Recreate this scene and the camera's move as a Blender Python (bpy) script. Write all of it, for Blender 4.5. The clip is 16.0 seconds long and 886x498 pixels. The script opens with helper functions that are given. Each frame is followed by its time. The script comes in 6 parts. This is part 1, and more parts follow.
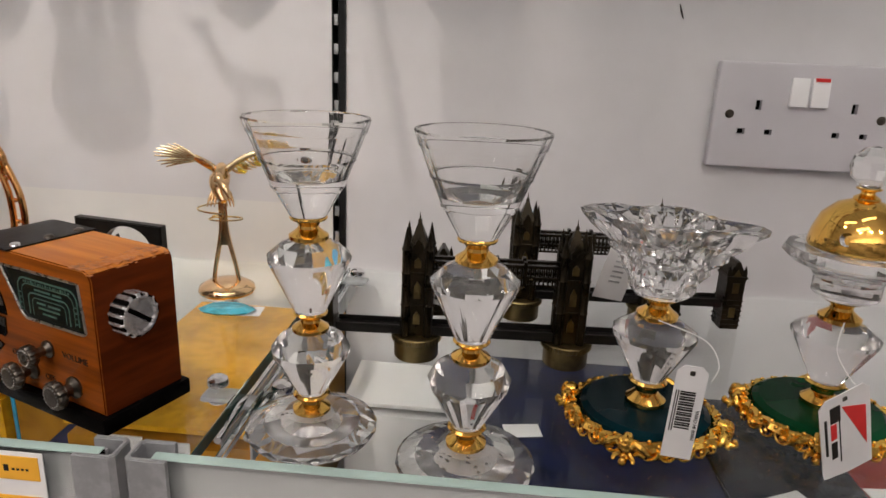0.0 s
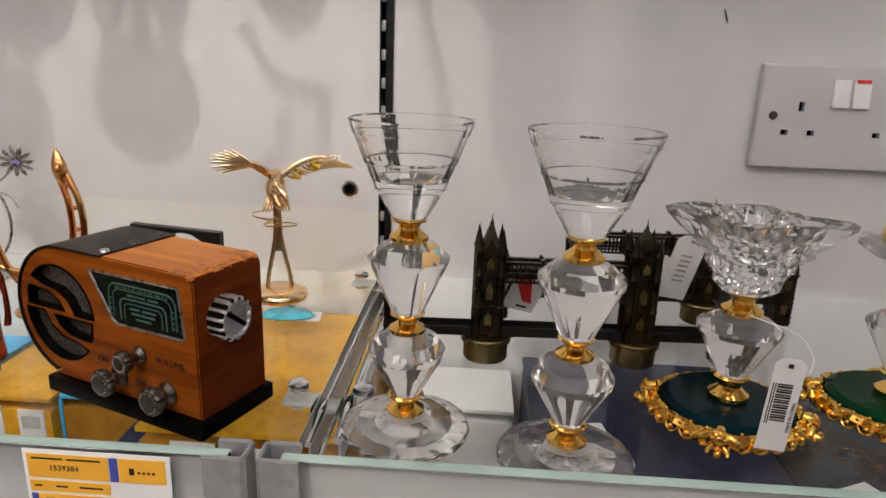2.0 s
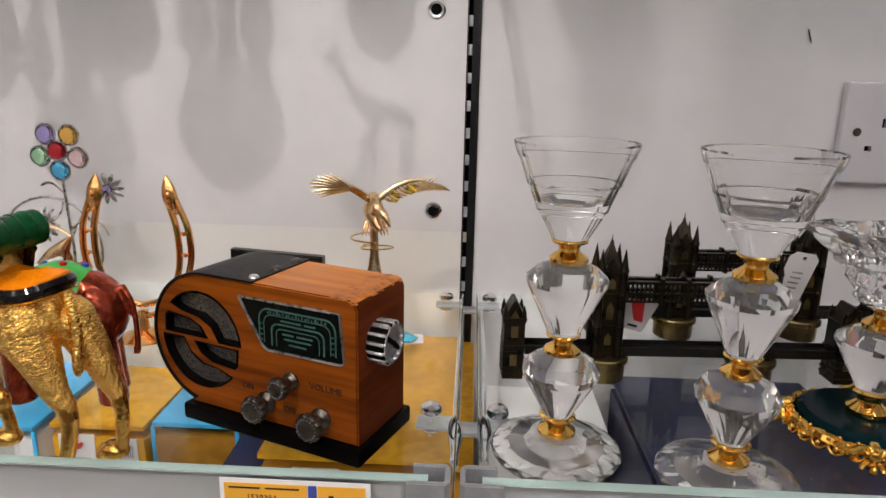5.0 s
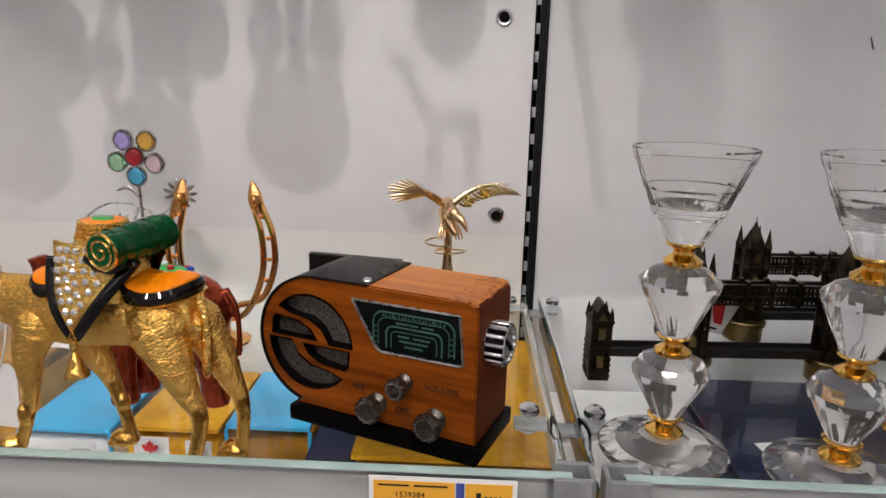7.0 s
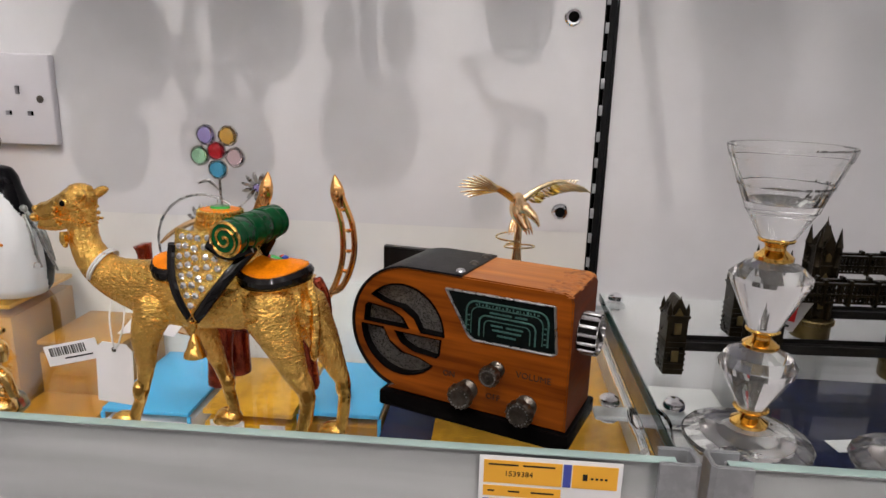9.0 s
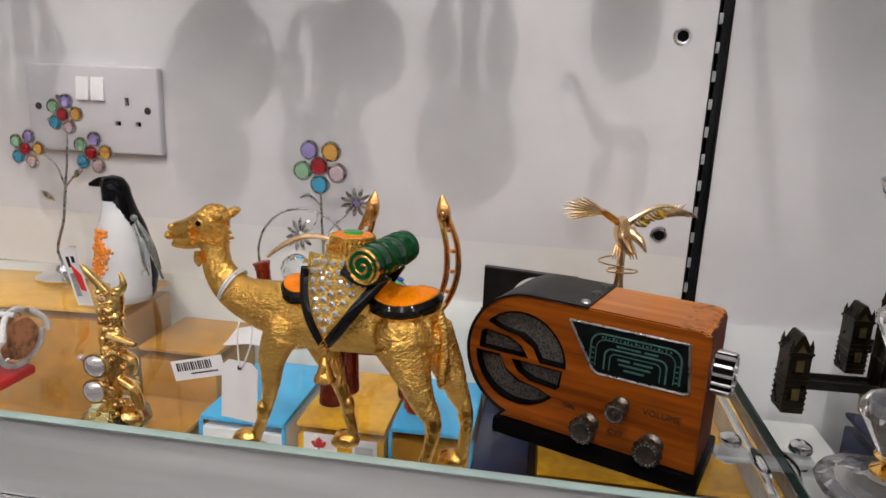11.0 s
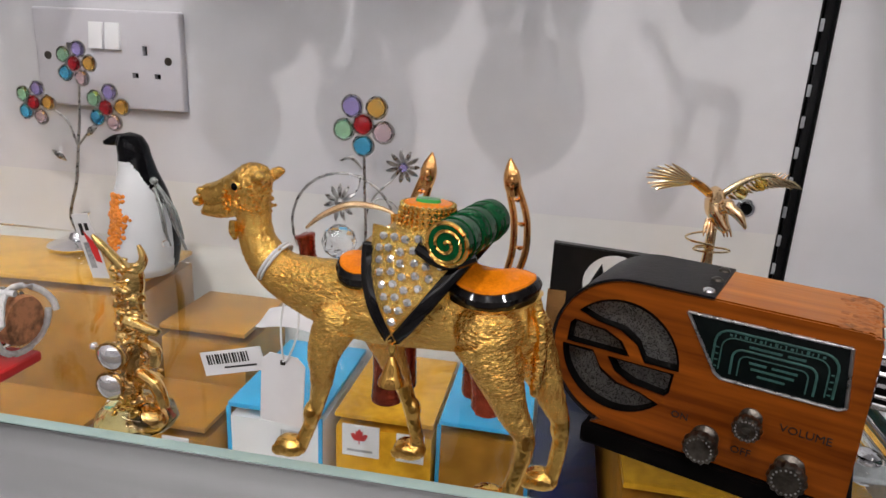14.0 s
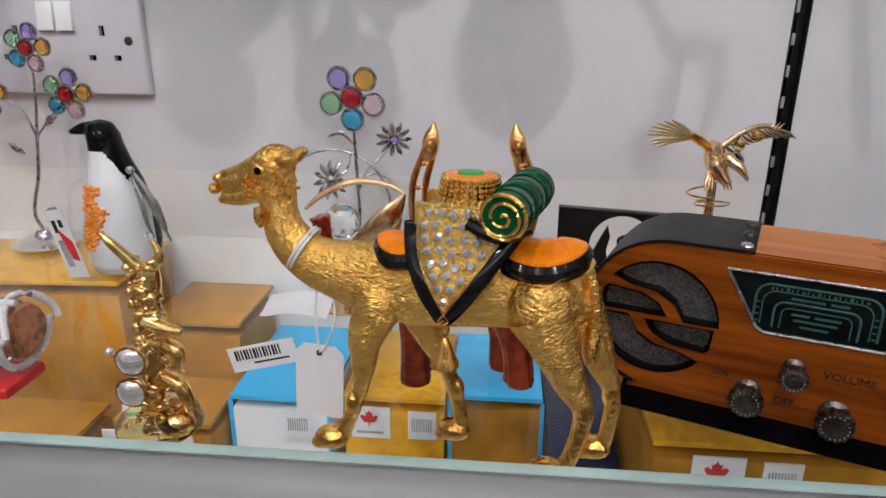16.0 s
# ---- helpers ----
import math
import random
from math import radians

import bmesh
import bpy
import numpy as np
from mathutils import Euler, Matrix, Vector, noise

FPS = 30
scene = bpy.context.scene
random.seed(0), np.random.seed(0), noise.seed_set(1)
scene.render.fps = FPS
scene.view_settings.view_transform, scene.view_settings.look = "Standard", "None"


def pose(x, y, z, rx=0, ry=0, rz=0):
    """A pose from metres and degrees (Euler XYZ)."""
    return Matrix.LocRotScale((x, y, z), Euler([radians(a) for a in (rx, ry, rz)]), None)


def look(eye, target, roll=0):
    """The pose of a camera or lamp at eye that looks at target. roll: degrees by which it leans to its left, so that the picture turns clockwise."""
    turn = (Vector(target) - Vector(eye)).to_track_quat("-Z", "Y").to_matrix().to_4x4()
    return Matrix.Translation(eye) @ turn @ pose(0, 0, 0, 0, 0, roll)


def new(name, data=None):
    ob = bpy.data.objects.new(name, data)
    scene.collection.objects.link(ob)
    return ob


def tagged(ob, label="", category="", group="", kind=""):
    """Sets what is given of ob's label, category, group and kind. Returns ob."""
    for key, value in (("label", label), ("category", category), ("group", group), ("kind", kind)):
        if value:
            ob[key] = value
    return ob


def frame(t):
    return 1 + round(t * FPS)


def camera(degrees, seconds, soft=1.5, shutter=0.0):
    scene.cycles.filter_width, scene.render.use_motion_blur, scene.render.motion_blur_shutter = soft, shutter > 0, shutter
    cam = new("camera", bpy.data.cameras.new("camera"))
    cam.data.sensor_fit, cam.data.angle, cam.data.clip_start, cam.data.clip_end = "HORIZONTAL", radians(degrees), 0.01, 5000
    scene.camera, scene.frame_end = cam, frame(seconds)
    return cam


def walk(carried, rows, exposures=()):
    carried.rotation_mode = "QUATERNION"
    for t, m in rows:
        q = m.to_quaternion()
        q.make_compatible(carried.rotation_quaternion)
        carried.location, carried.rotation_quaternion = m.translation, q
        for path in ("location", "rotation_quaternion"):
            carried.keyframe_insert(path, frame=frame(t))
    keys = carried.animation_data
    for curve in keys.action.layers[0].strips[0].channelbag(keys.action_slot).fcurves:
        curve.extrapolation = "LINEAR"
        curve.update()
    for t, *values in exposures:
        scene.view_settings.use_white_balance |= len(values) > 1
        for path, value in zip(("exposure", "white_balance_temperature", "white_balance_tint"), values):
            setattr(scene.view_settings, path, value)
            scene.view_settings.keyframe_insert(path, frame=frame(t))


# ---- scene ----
cam = camera(67.7, 16.0)
PATH = [
    (0, (0.174, -0.584, 0.2), (0.031, 1.325, -0.378), 2.5),
    (0.5, (0.16, -0.59, 0.198), (0.028, 1.321, -0.377), 2.9),
    (1, (0.144, -0.593, 0.195), (0.021, 1.318, -0.38), 3.0),
    (1.5, (0.131, -0.594, 0.194), (0.019, 1.319, -0.379), 2.6),
    (2, (0.117, -0.593, 0.195), (0.023, 1.327, -0.358), 2.1),
    (2.5, (0.101, -0.594, 0.194), (-0.001, 1.328, -0.351), 2.0),
    (3, (0.086, -0.594, 0.192), (-0.009, 1.329, -0.349), 2.0),
    (3.5, (0.072, -0.594, 0.193), (-0.024, 1.331, -0.342), 1.9),
    (4, (0.059, -0.595, 0.194), (-0.017, 1.337, -0.32), 1.6),
    (4.2, (0.055, -0.596, 0.195), (-0.026, 1.339, -0.305), 1.4),
    (6.5, (-0.013, -0.604, 0.193), (-0.084, 1.333, -0.298), 1.2),
    (7, (-0.026, -0.609, 0.194), (-0.099, 1.331, -0.286), 1.3),
    (7.5, (-0.035, -0.618, 0.194), (-0.11, 1.323, -0.281), 1.4),
    (8, (-0.042, -0.621, 0.194), (-0.135, 1.32, -0.282), 1.3),
    (8.5, (-0.052, -0.623, 0.193), (-0.174, 1.314, -0.29), 1.5),
    (9, (-0.063, -0.625, 0.193), (-0.21, 1.309, -0.294), 1.6),
    (9.2, (-0.065, -0.624, 0.193), (-0.22, 1.31, -0.292), 1.8),
    (11.5, (-0.121, -0.621, 0.204), (-0.429, 1.297, -0.273), 2.3),
    (12, (-0.133, -0.608, 0.202), (-0.418, 1.308, -0.295), 2.5),
    (12.5, (-0.139, -0.595, 0.195), (-0.428, 1.31, -0.341), 3.0),
    (13, (-0.142, -0.58, 0.19), (-0.423, 1.324, -0.356), 3.1),
    (13.5, (-0.145, -0.566, 0.188), (-0.435, 1.333, -0.369), 2.9),
    (14, (-0.15, -0.562, 0.186), (-0.479, 1.328, -0.38), 2.9),
    (14.5, (-0.159, -0.56, 0.18), (-0.497, 1.32, -0.414), 3.0),
    (15, (-0.168, -0.559, 0.183), (-0.473, 1.329, -0.405), 2.7),
    (15.5, (-0.179, -0.557, 0.185), (-0.41, 1.329, -0.441), 1.0),
    (16, (-0.19, -0.556, 0.184), (-0.36, 1.328, -0.467), 0.3),
]
walk(cam, [(t, look(eye, target, roll)) for t, eye, target, roll in PATH],
     [(0, -0.30, 6600, 10), (4.2, -0.22, 6450, 10), (7, -0.28, 6250, 10), (9, -0.31, 6250, 10), (12.5, -0.42, 6200, 10), (14.5, -0.43, 6000, 10), (16, -0.46, 5880, 10)])

# ---- light ----
world = bpy.data.worlds.new("world")
scene.world = world
world.use_nodes = True
world.node_tree.nodes["Background"].inputs[0].default_value = (0.9, 0.9, 1.0, 1)
world.node_tree.nodes["Background"].inputs[1].default_value = 0.02


def lamp(name, kind, place, aim, watts, size=0.1, size_y=0.0, colour=(1, 0.95, 0.88), cone=80):
    data = bpy.data.lights.new(name, kind)
    data.energy, data.color = watts, colour
    if kind == "AREA":
        data.shape, data.size = ("RECTANGLE" if size_y else "DISK"), size
        if size_y:
            data.size_y = size_y
    else:
        data.shadow_soft_size = size
        data.spot_size, data.spot_blend = radians(cone), 0.9
    ob = new(name, data)
    ob.matrix_world = look(place, aim)
    return ob


KEY, FILL, SPOT, BAYFILL, STRIP = 35.0, 0.2, 0.7, 30.0, 2.2
lamp("ceiling_spot_lamp", "SPOT", (-0.30, -1.00, 1.35), (-0.42, -0.05, 0.12), KEY, 0.012, colour=(1, 0.91, 0.82), cone=58)
# Unseen soft panel, added as a weak overhead fill.
lamp("ceiling_fill_lamp", "AREA", (0.0, -1.5, 1.58), (0.0, -1.5, 0.0), FILL, 2.2, 1.2, (1.0, 0.97, 0.93))
for lx, ly in ((-1.35, -0.8), (-0.8, -1.1), (-0.1, -1.5), (0.75, -1.3), (-1.5, -1.9), (-0.55, -1.8), (0.3, -2.0), (1.2, -1.9)):
    lamp("ceiling_downlight_lamp", "AREA", (lx, ly, 1.6), (lx * 0.5, -0.1, 0), SPOT, 0.04, colour=(1, 0.92, 0.84))
for lx, ly in ((-0.75, -0.75), (0.45, -0.78), (-0.1, -1.7)):
    lamp("ceiling_strip_lamp", "AREA", (lx, ly, 1.58), (lx * 0.6, -0.3, 0.1), STRIP, 0.9, 0.14, (1.0, 0.95, 0.90))
# Unseen lamps, added to brighten the bays that the gold mirrors.
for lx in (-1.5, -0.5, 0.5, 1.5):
    lamp("bay_fill_lamp", "AREA", (lx, -2.1, 1.6), (lx, -3.0, 0.1), BAYFILL, 0.12, colour=(1, 0.93, 0.85))

# ---- helpers ----
MM = 0.001


def material(name, colour, rough=0.5, metal=0.0, noise_scale=60.0, vary=0.12, bump=0.0, bump_scale=300.0,
             trans=0.0, ior=1.5, coat=0.0, stretch=(1, 1, 1), rough_vary=0.06, second=None, deep=0.001):
    """A surface with colour variation at two scales and a fine relief."""
    m = bpy.data.materials.new(name)
    m.use_nodes = True
    nt = m.node_tree
    b = nt.nodes["Principled BSDF"]
    b.inputs["Base Color"].default_value = (*colour, 1)
    b.inputs["Roughness"].default_value = rough
    b.inputs["Metallic"].default_value = metal
    b.inputs["IOR"].default_value = ior
    b.inputs["Transmission Weight"].default_value = trans
    b.inputs["Coat Weight"].default_value = coat
    b.inputs["Coat Roughness"].default_value = 0.06
    co = nt.nodes.new("ShaderNodeTexCoord")
    mp = nt.nodes.new("ShaderNodeMapping")
    mp.inputs["Scale"].default_value = stretch
    nt.links.new(co.outputs["Object"], mp.inputs["Vector"])
    if vary > 0:
        big = nt.nodes.new("ShaderNodeTexNoise")
        big.inputs["Scale"].default_value = noise_scale * 0.2
        small = nt.nodes.new("ShaderNodeTexNoise")
        small.inputs["Scale"].default_value = noise_scale
        small.inputs["Detail"].default_value = 6
        add = nt.nodes.new("ShaderNodeMath")
        add.operation = "ADD"
        half = nt.nodes.new("ShaderNodeMath")
        half.operation = "MULTIPLY"
        half.inputs[1].default_value = 0.5
        for n in (big, small):
            nt.links.new(mp.outputs[0], n.inputs["Vector"])
        nt.links.new(big.outputs["Fac"], add.inputs[0])
        nt.links.new(small.outputs["Fac"], add.inputs[1])
        nt.links.new(add.outputs[0], half.inputs[0])
        ramp = nt.nodes.new("ShaderNodeValToRGB")
        lo = second or tuple(c * (1 - vary) for c in colour)
        hi = colour if second else tuple(min(1, c * (1 + vary)) for c in colour)
        ramp.color_ramp.elements[0].position, ramp.color_ramp.elements[1].position = 0.4, 0.6
        ramp.color_ramp.elements[0].color, ramp.color_ramp.elements[1].color = (*lo, 1), (*hi, 1)
        nt.links.new(half.outputs[0], ramp.inputs[0])
        nt.links.new(ramp.outputs[0], b.inputs["Base Color"])
        rr = nt.nodes.new("ShaderNodeMapRange")
        rr.inputs["To Min"].default_value = max(0, rough - rough_vary)
        rr.inputs["To Max"].default_value = rough + rough_vary
        nt.links.new(small.outputs["Fac"], rr.inputs[0])
        nt.links.new(rr.outputs[0], b.inputs["Roughness"])
    if bump > 0:
        bn = nt.nodes.new("ShaderNodeTexNoise")
        bn.inputs["Scale"].default_value, bn.inputs["Detail"].default_value = bump_scale, 4
        nt.links.new(mp.outputs[0], bn.inputs["Vector"])
        bp = nt.nodes.new("ShaderNodeBump")
        bp.inputs["Strength"].default_value, bp.inputs["Distance"].default_value = bump, deep
        nt.links.new(bn.outputs["Fac"], bp.inputs["Height"])
        nt.links.new(bp.outputs[0], b.inputs["Normal"])
    return m


def clear(name, colour=(1, 1, 1), ior=1.5, rough=0.0, through_light=1.0):
    m = bpy.data.materials.new(name)
    m.use_nodes = True
    b = m.node_tree.nodes["Principled BSDF"]
    b.inputs["Base Color"].default_value = (*colour, 1)
    b.inputs["Roughness"].default_value, b.inputs["IOR"].default_value = rough, ior
    b.inputs["Transmission Weight"].default_value = through_light
    return m


PAINT = material("white_wall_paint", (0.62, 0.61, 0.635), 0.38, noise_scale=25, vary=0.03, bump=0.06, bump_scale=180)
PAINT_LOW = material("grey_wall_skirting", (0.68, 0.67, 0.66), 0.3, noise_scale=25, vary=0.03, bump=0.05, bump_scale=120)
ROOMWALL = material("shop_wall_paint", (0.42, 0.395, 0.385), 0.6, noise_scale=3, vary=0.15)
FLOORMAT = material("shop_floor_tile", (0.26, 0.24, 0.23), 0.25, noise_scale=4, vary=0.2)
BLACKMETAL = material("black_slotted_steel", (0.012, 0.012, 0.013), 0.4, 0.6, vary=0.2)
GREYMETAL = material("grey_steel", (0.42, 0.43, 0.45), 0.38, 0.5, noise_scale=200, vary=0.15, bump=0.1)
SATIN = material("satin_grey_aluminium", (0.58, 0.56, 0.585), 0.22, 0.55, noise_scale=14, vary=0.14, stretch=(0.3, 1, 4), bump=0.05, bump_scale=60)
CHROME = material("chrome", (0.8, 0.8, 0.82), 0.09, 1.0, vary=0.04)
# Shade inside holes and grooves put in as black, also the eyes' own black.
SHADE_EYE = material("recess_shade_and_eye_black", (0.004, 0.004, 0.004), 0.8, vary=0, ior=1.1)
# White plate plastic, darkened in its colour for a shadow over the socket.
PLASTIC_DIM = material("shaded_socket_plastic", (0.54, 0.525, 0.565), 0.3, noise_scale=20, vary=0.02)
PLASTIC_SW = material("white_switch_plastic", (0.82, 0.82, 0.84), 0.25, noise_scale=20, vary=0.02)
RED = material("red_plastic", (0.7, 0.03, 0.03), 0.4, vary=0.1)
SHELFGLASS = clear("shelf_glass", (0.95, 0.985, 0.975), 1.22)
EDGEGLASS = material("green_glass_edge", (0.56, 0.74, 0.70), 0.10, trans=0.3, vary=0.15, noise_scale=30)
EDGEDARK = material("dark_green_glass_edge", (0.008, 0.05, 0.042), 0.12, trans=0.0, vary=0.2, noise_scale=30)
# Light caught in the crystal is put in as a small white share.
CRYSTAL = clear("cut_crystal", (1, 1, 1), 1.42, through_light=0.94)
CUPGLASS = clear("blown_cup_crystal", (1, 1, 1), 1.33, through_light=0.985)
CUTGLASS = clear("bright_cut_crystal", (1, 1, 1), 1.52, through_light=0.96)
CRYSTALSOFT = clear("moulded_crystal", (1, 1, 1), 1.5, 0.02)
GEMCLEAR = material("foil_backed_rhinestone", (0.98, 0.98, 1.0), 0.03, 0.82, vary=0.03, coat=0.3)
GOLD = material("polished_gold_plate", (1.0, 0.58, 0.14), 0.09, 1.0, noise_scale=120, vary=0.08, bump=0.05)
GOLDFIL = material("cast_gold_filigree", (1.0, 0.56, 0.11), 0.15, 1.0, noise_scale=200, vary=0.15, bump=0.5, bump_scale=500, deep=0.0006)
GOLDFUR = material("engraved_gold_fur", (1.0, 0.575, 0.14), 0.15, 1.0, noise_scale=150, vary=0.12, bump=1.0, bump_scale=1700, stretch=(0.28, 1, 1), deep=0.0006)
GOLDLEG = material("worn_polished_gold", (1.0, 0.575, 0.14), 0.11, 1.0, noise_scale=150, vary=0.1, bump=1.0, bump_scale=500, deep=0.0004)
CHAMPAGNE = material("champagne_gold_casting", (0.90, 0.56, 0.20), 0.15, 1.0, noise_scale=200, vary=0.25, bump=0.5, bump_scale=500, deep=0.0006)
GOLDBUMP = material("granulated_gold", (1.0, 0.60, 0.16), 0.2, 1.0, noise_scale=300, vary=0.25, bump=1.0, bump_scale=1100)
ROSEGOLD = material("amber_rose_gold", (0.85, 0.45, 0.16), 0.16, 1.0, noise_scale=100, vary=0.15, bump=0.1)
PALEGOLD = material("pale_rose_gold", (0.98, 0.64, 0.36), 0.15, 1.0, noise_scale=100, vary=0.12, bump=0.1)
BRONZE = material("antique_bronze", (0.022, 0.016, 0.008), 0.3, 0.75, noise_scale=90, vary=0.5, bump=0.35, bump_scale=700, rough_vary=0.12)
BRONZELIGHT = material("rubbed_bronze", (0.20, 0.15, 0.065), 0.34, 0.95, noise_scale=120, vary=0.35, bump=0.2, bump_scale=600)
BRONZEDARK = material("blackened_bronze", (0.01, 0.009, 0.008), 0.3, 0.4, noise_scale=90, vary=0.3)
SILVER = material("antique_silver", (0.42, 0.41, 0.4), 0.28, 1.0, noise_scale=200, vary=0.25, bump=0.3, bump_scale=600)
PEWTER = material("dark_pewter", (0.13, 0.115, 0.10), 0.3, 1.0, noise_scale=250, vary=0.35, bump=0.3, bump_scale=700)
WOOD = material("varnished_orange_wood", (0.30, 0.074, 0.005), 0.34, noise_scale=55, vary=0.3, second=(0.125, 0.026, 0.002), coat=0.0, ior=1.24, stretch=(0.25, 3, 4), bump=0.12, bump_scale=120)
# Lit and shaded copies of the case wood, light put into the colour.
WOODLIT = material("lit_varnished_wood", (0.68, 0.25, 0.035), 0.34, noise_scale=45, vary=0.3, second=(0.44, 0.13, 0.014), coat=0.1, ior=1.35, stretch=(0.2, 3, 3), bump=0.12, bump_scale=120)
WOODSHADE = material("shaded_end_wood", (0.11, 0.019, 0.0025), 0.42, noise_scale=60, vary=0.3, ior=1.2, stretch=(3, 0.4, 3), bump=0.15, bump_scale=140)
WORN = material("worn_raw_wood", (0.36, 0.12, 0.028), 0.55, noise_scale=200, vary=0.5, bump=1.0, bump_scale=260)
LEATHER = material("black_leather", (0.009, 0.008, 0.009), 0.38, ior=1.22, noise_scale=150, vary=0.3, bump=0.25, bump_scale=500)
BLACKPAINT = material("black_paint", (0.003, 0.0025, 0.0025), 0.25, ior=1.12, noise_scale=70, vary=0.3, bump=0.15, bump_scale=200)
MESHGREY = material("grey_speaker_cloth", (0.15, 0.145, 0.14), 0.28, 0.7, noise_scale=1500, vary=0.25, bump=0.3, bump_scale=2200)
DIALBLACK = material("black_dial_glass", (0.004, 0.006, 0.006), 0.12, ior=1.25, noise_scale=50, vary=0.2)
DIALTEAL = material("teal_dial_print", (0.035, 0.10, 0.085), 0.4, noise_scale=300, vary=0.3)
INK = material("black_ink", (0.008, 0.006, 0.005), 0.6, vary=0.2)
PAPER = material("white_card", (0.78, 0.77, 0.78), 0.55, noise_scale=60, vary=0.04)
YELLOW = material("yellow_print", (0.90, 0.45, 0.04), 0.5, noise_scale=40, vary=0.06)
BLUEPRINT = material("blue_print", (0.06, 0.08, 0.36), 0.5, vary=0.1)
ENAMEL_O = material("orange_enamel", (0.95, 0.25, 0.003), 0.22, noise_scale=900, vary=0.12, ior=1.35)
ENAMEL_G = material("dark_green_enamel", (0.001, 0.065, 0.016), 0.13, noise_scale=300, vary=0.3, ior=1.4)
ENAMEL_LG = material("light_green_enamel", (0.05, 0.42, 0.06), 0.2, vary=0.1, coat=0.6)
ENAMEL_K = material("black_enamel", (0.004, 0.0035, 0.004), 0.06, vary=0.2, ior=1.42)
ENAMEL_R = material("red_enamel", (0.5, 0.02, 0.02), 0.18, vary=0.2, coat=0.7)
ENAMEL_B = material("blue_enamel", (0.03, 0.06, 0.4), 0.18, vary=0.2, coat=0.7)
COPPER = material("copper_enamel", (0.40, 0.06, 0.022), 0.14, 0.8, noise_scale=200, vary=0.35, bump=0.06, bump_scale=350, coat=0.3)
DARKBASE = material("dark_teal_mirror_glass", (0.002, 0.016, 0.022), 0.16, noise_scale=20, vary=0.4, ior=1.18)
GREENTOP = material("green_mirror_glass", (0.003, 0.05, 0.018), 0.16, noise_scale=20, vary=0.4, ior=1.18)
GOLDBOX = material("gold_foil_card", (0.84, 0.44, 0.018), 0.38, 0.3, noise_scale=160, vary=0.35, ior=1.3, second=(0.62, 0.30, 0.010), bump=0.4, bump_scale=300)
# Brown card, also used for gold fronts darkened as shade.
TANSHADEBOX = material("brown_and_shaded_gold_card", (0.40, 0.185, 0.018), 0.42, 0.1, ior=1.25, noise_scale=60, vary=0.2, bump=0.2)
BLUEBOX = material("sky_blue_card", (0.04, 0.40, 0.75), 0.4, noise_scale=30, vary=0.06)
NAVYBOX = material("navy_card", (0.006, 0.010, 0.045), 0.4, ior=1.25, noise_scale=90, vary=0.4)
BLACKBOX = material("black_granite_card", (0.008, 0.010, 0.022), 0.22, ior=1.25, noise_scale=700, vary=0.8, second=(0.03, 0.032, 0.04))
REDBOX = material("dark_red_card", (0.24, 0.02, 0.02), 0.4, noise_scale=60, vary=0.15)
LOWSHELF = material("pale_grey_shelf_board", (0.50, 0.51, 0.53), 0.35, noise_scale=30, vary=0.05)
LEAFRED = material("red_leaf_print", (0.55, 0.03, 0.03), 0.5, vary=0.1)
GREYPRINT = material("grey_print", (0.35, 0.35, 0.36), 0.5, vary=0.3, noise_scale=500)
CORK = material("cork", (0.42, 0.19, 0.09), 0.75, noise_scale=300, vary=0.5, bump=0.7, bump_scale=500)
ROPE = material("white_cotton_cord", (0.75, 0.74, 0.74), 0.8, noise_scale=500, vary=0.15, bump=0.6, bump_scale=900)
THREAD = material("white_thread", (0.7, 0.7, 0.7), 0.6, vary=0.05)
PENGBLACK = material("glossy_black_glass", (0.004, 0.004, 0.005), 0.04, vary=0.2, ior=1.25)
PENGWHITE = material("glossy_white_glass", (0.72, 0.73, 0.74), 0.1, vary=0.03, coat=0.8, noise_scale=30)
PENGORANGE = material("orange_glass_spots", (0.85, 0.26, 0.02), 0.2, vary=0.2, noise_scale=300, coat=0.6)
STONES = [clear("ruby_stone", (0.55, 0.01, 0.02), 1.6), clear("violet_stone", (0.50, 0.42, 0.85), 1.6), clear("amber_stone", (0.95, 0.55, 0.10), 1.6),
          clear("pink_stone", (0.92, 0.70, 0.74), 1.6), clear("blue_stone", (0.10, 0.55, 0.88), 1.6), clear("green_stone", (0.45, 0.80, 0.50), 1.6)]
YELLOWGEM = clear("yellow_stone", (0.95, 0.85, 0.15), 1.7)
BLUEGEM = material("turquoise_stone", (0.08, 0.46, 0.60), 0.12, noise_scale=200, vary=0.3, coat=0.4)
TERRACOTTA = material("brown_shadow_caster", (0.2, 0.11, 0.06), 0.4, vary=0.2)


def finish(bm, name, mats):
    """The bmesh, drawn in millimetres, as a mesh in metres."""
    bmesh.ops.scale(bm, vec=(MM, MM, MM), verts=bm.verts)
    bm.normal_update()
    me = bpy.data.meshes.new(name)
    bm.to_mesh(me)
    bm.free()
    for m in (mats if isinstance(mats, (list, tuple)) else [mats]):
        me.materials.append(m)
    return me


def smooth(me, angle=35):
    me.polygons.foreach_set("use_smooth", [True] * len(me.polygons))
    me.set_sharp_from_angle(angle=radians(angle))


def part(name, bm, mat, parent, label="", soft=True, angle=35):
    me = finish(bm, name, mat)
    if soft:
        smooth(me, angle)
    ob = new(name, me)
    ob.parent = parent
    return tagged(ob, label)


def thing(name, x, y, z, rz, label, category, group="", kind="", rx=0, ry=0):
    ob = new(name)
    ob.empty_display_size = 0.01
    ob.matrix_basis = pose(x * MM, y * MM, z * MM, rx, ry, rz)
    return tagged(ob, label, category, group, kind)


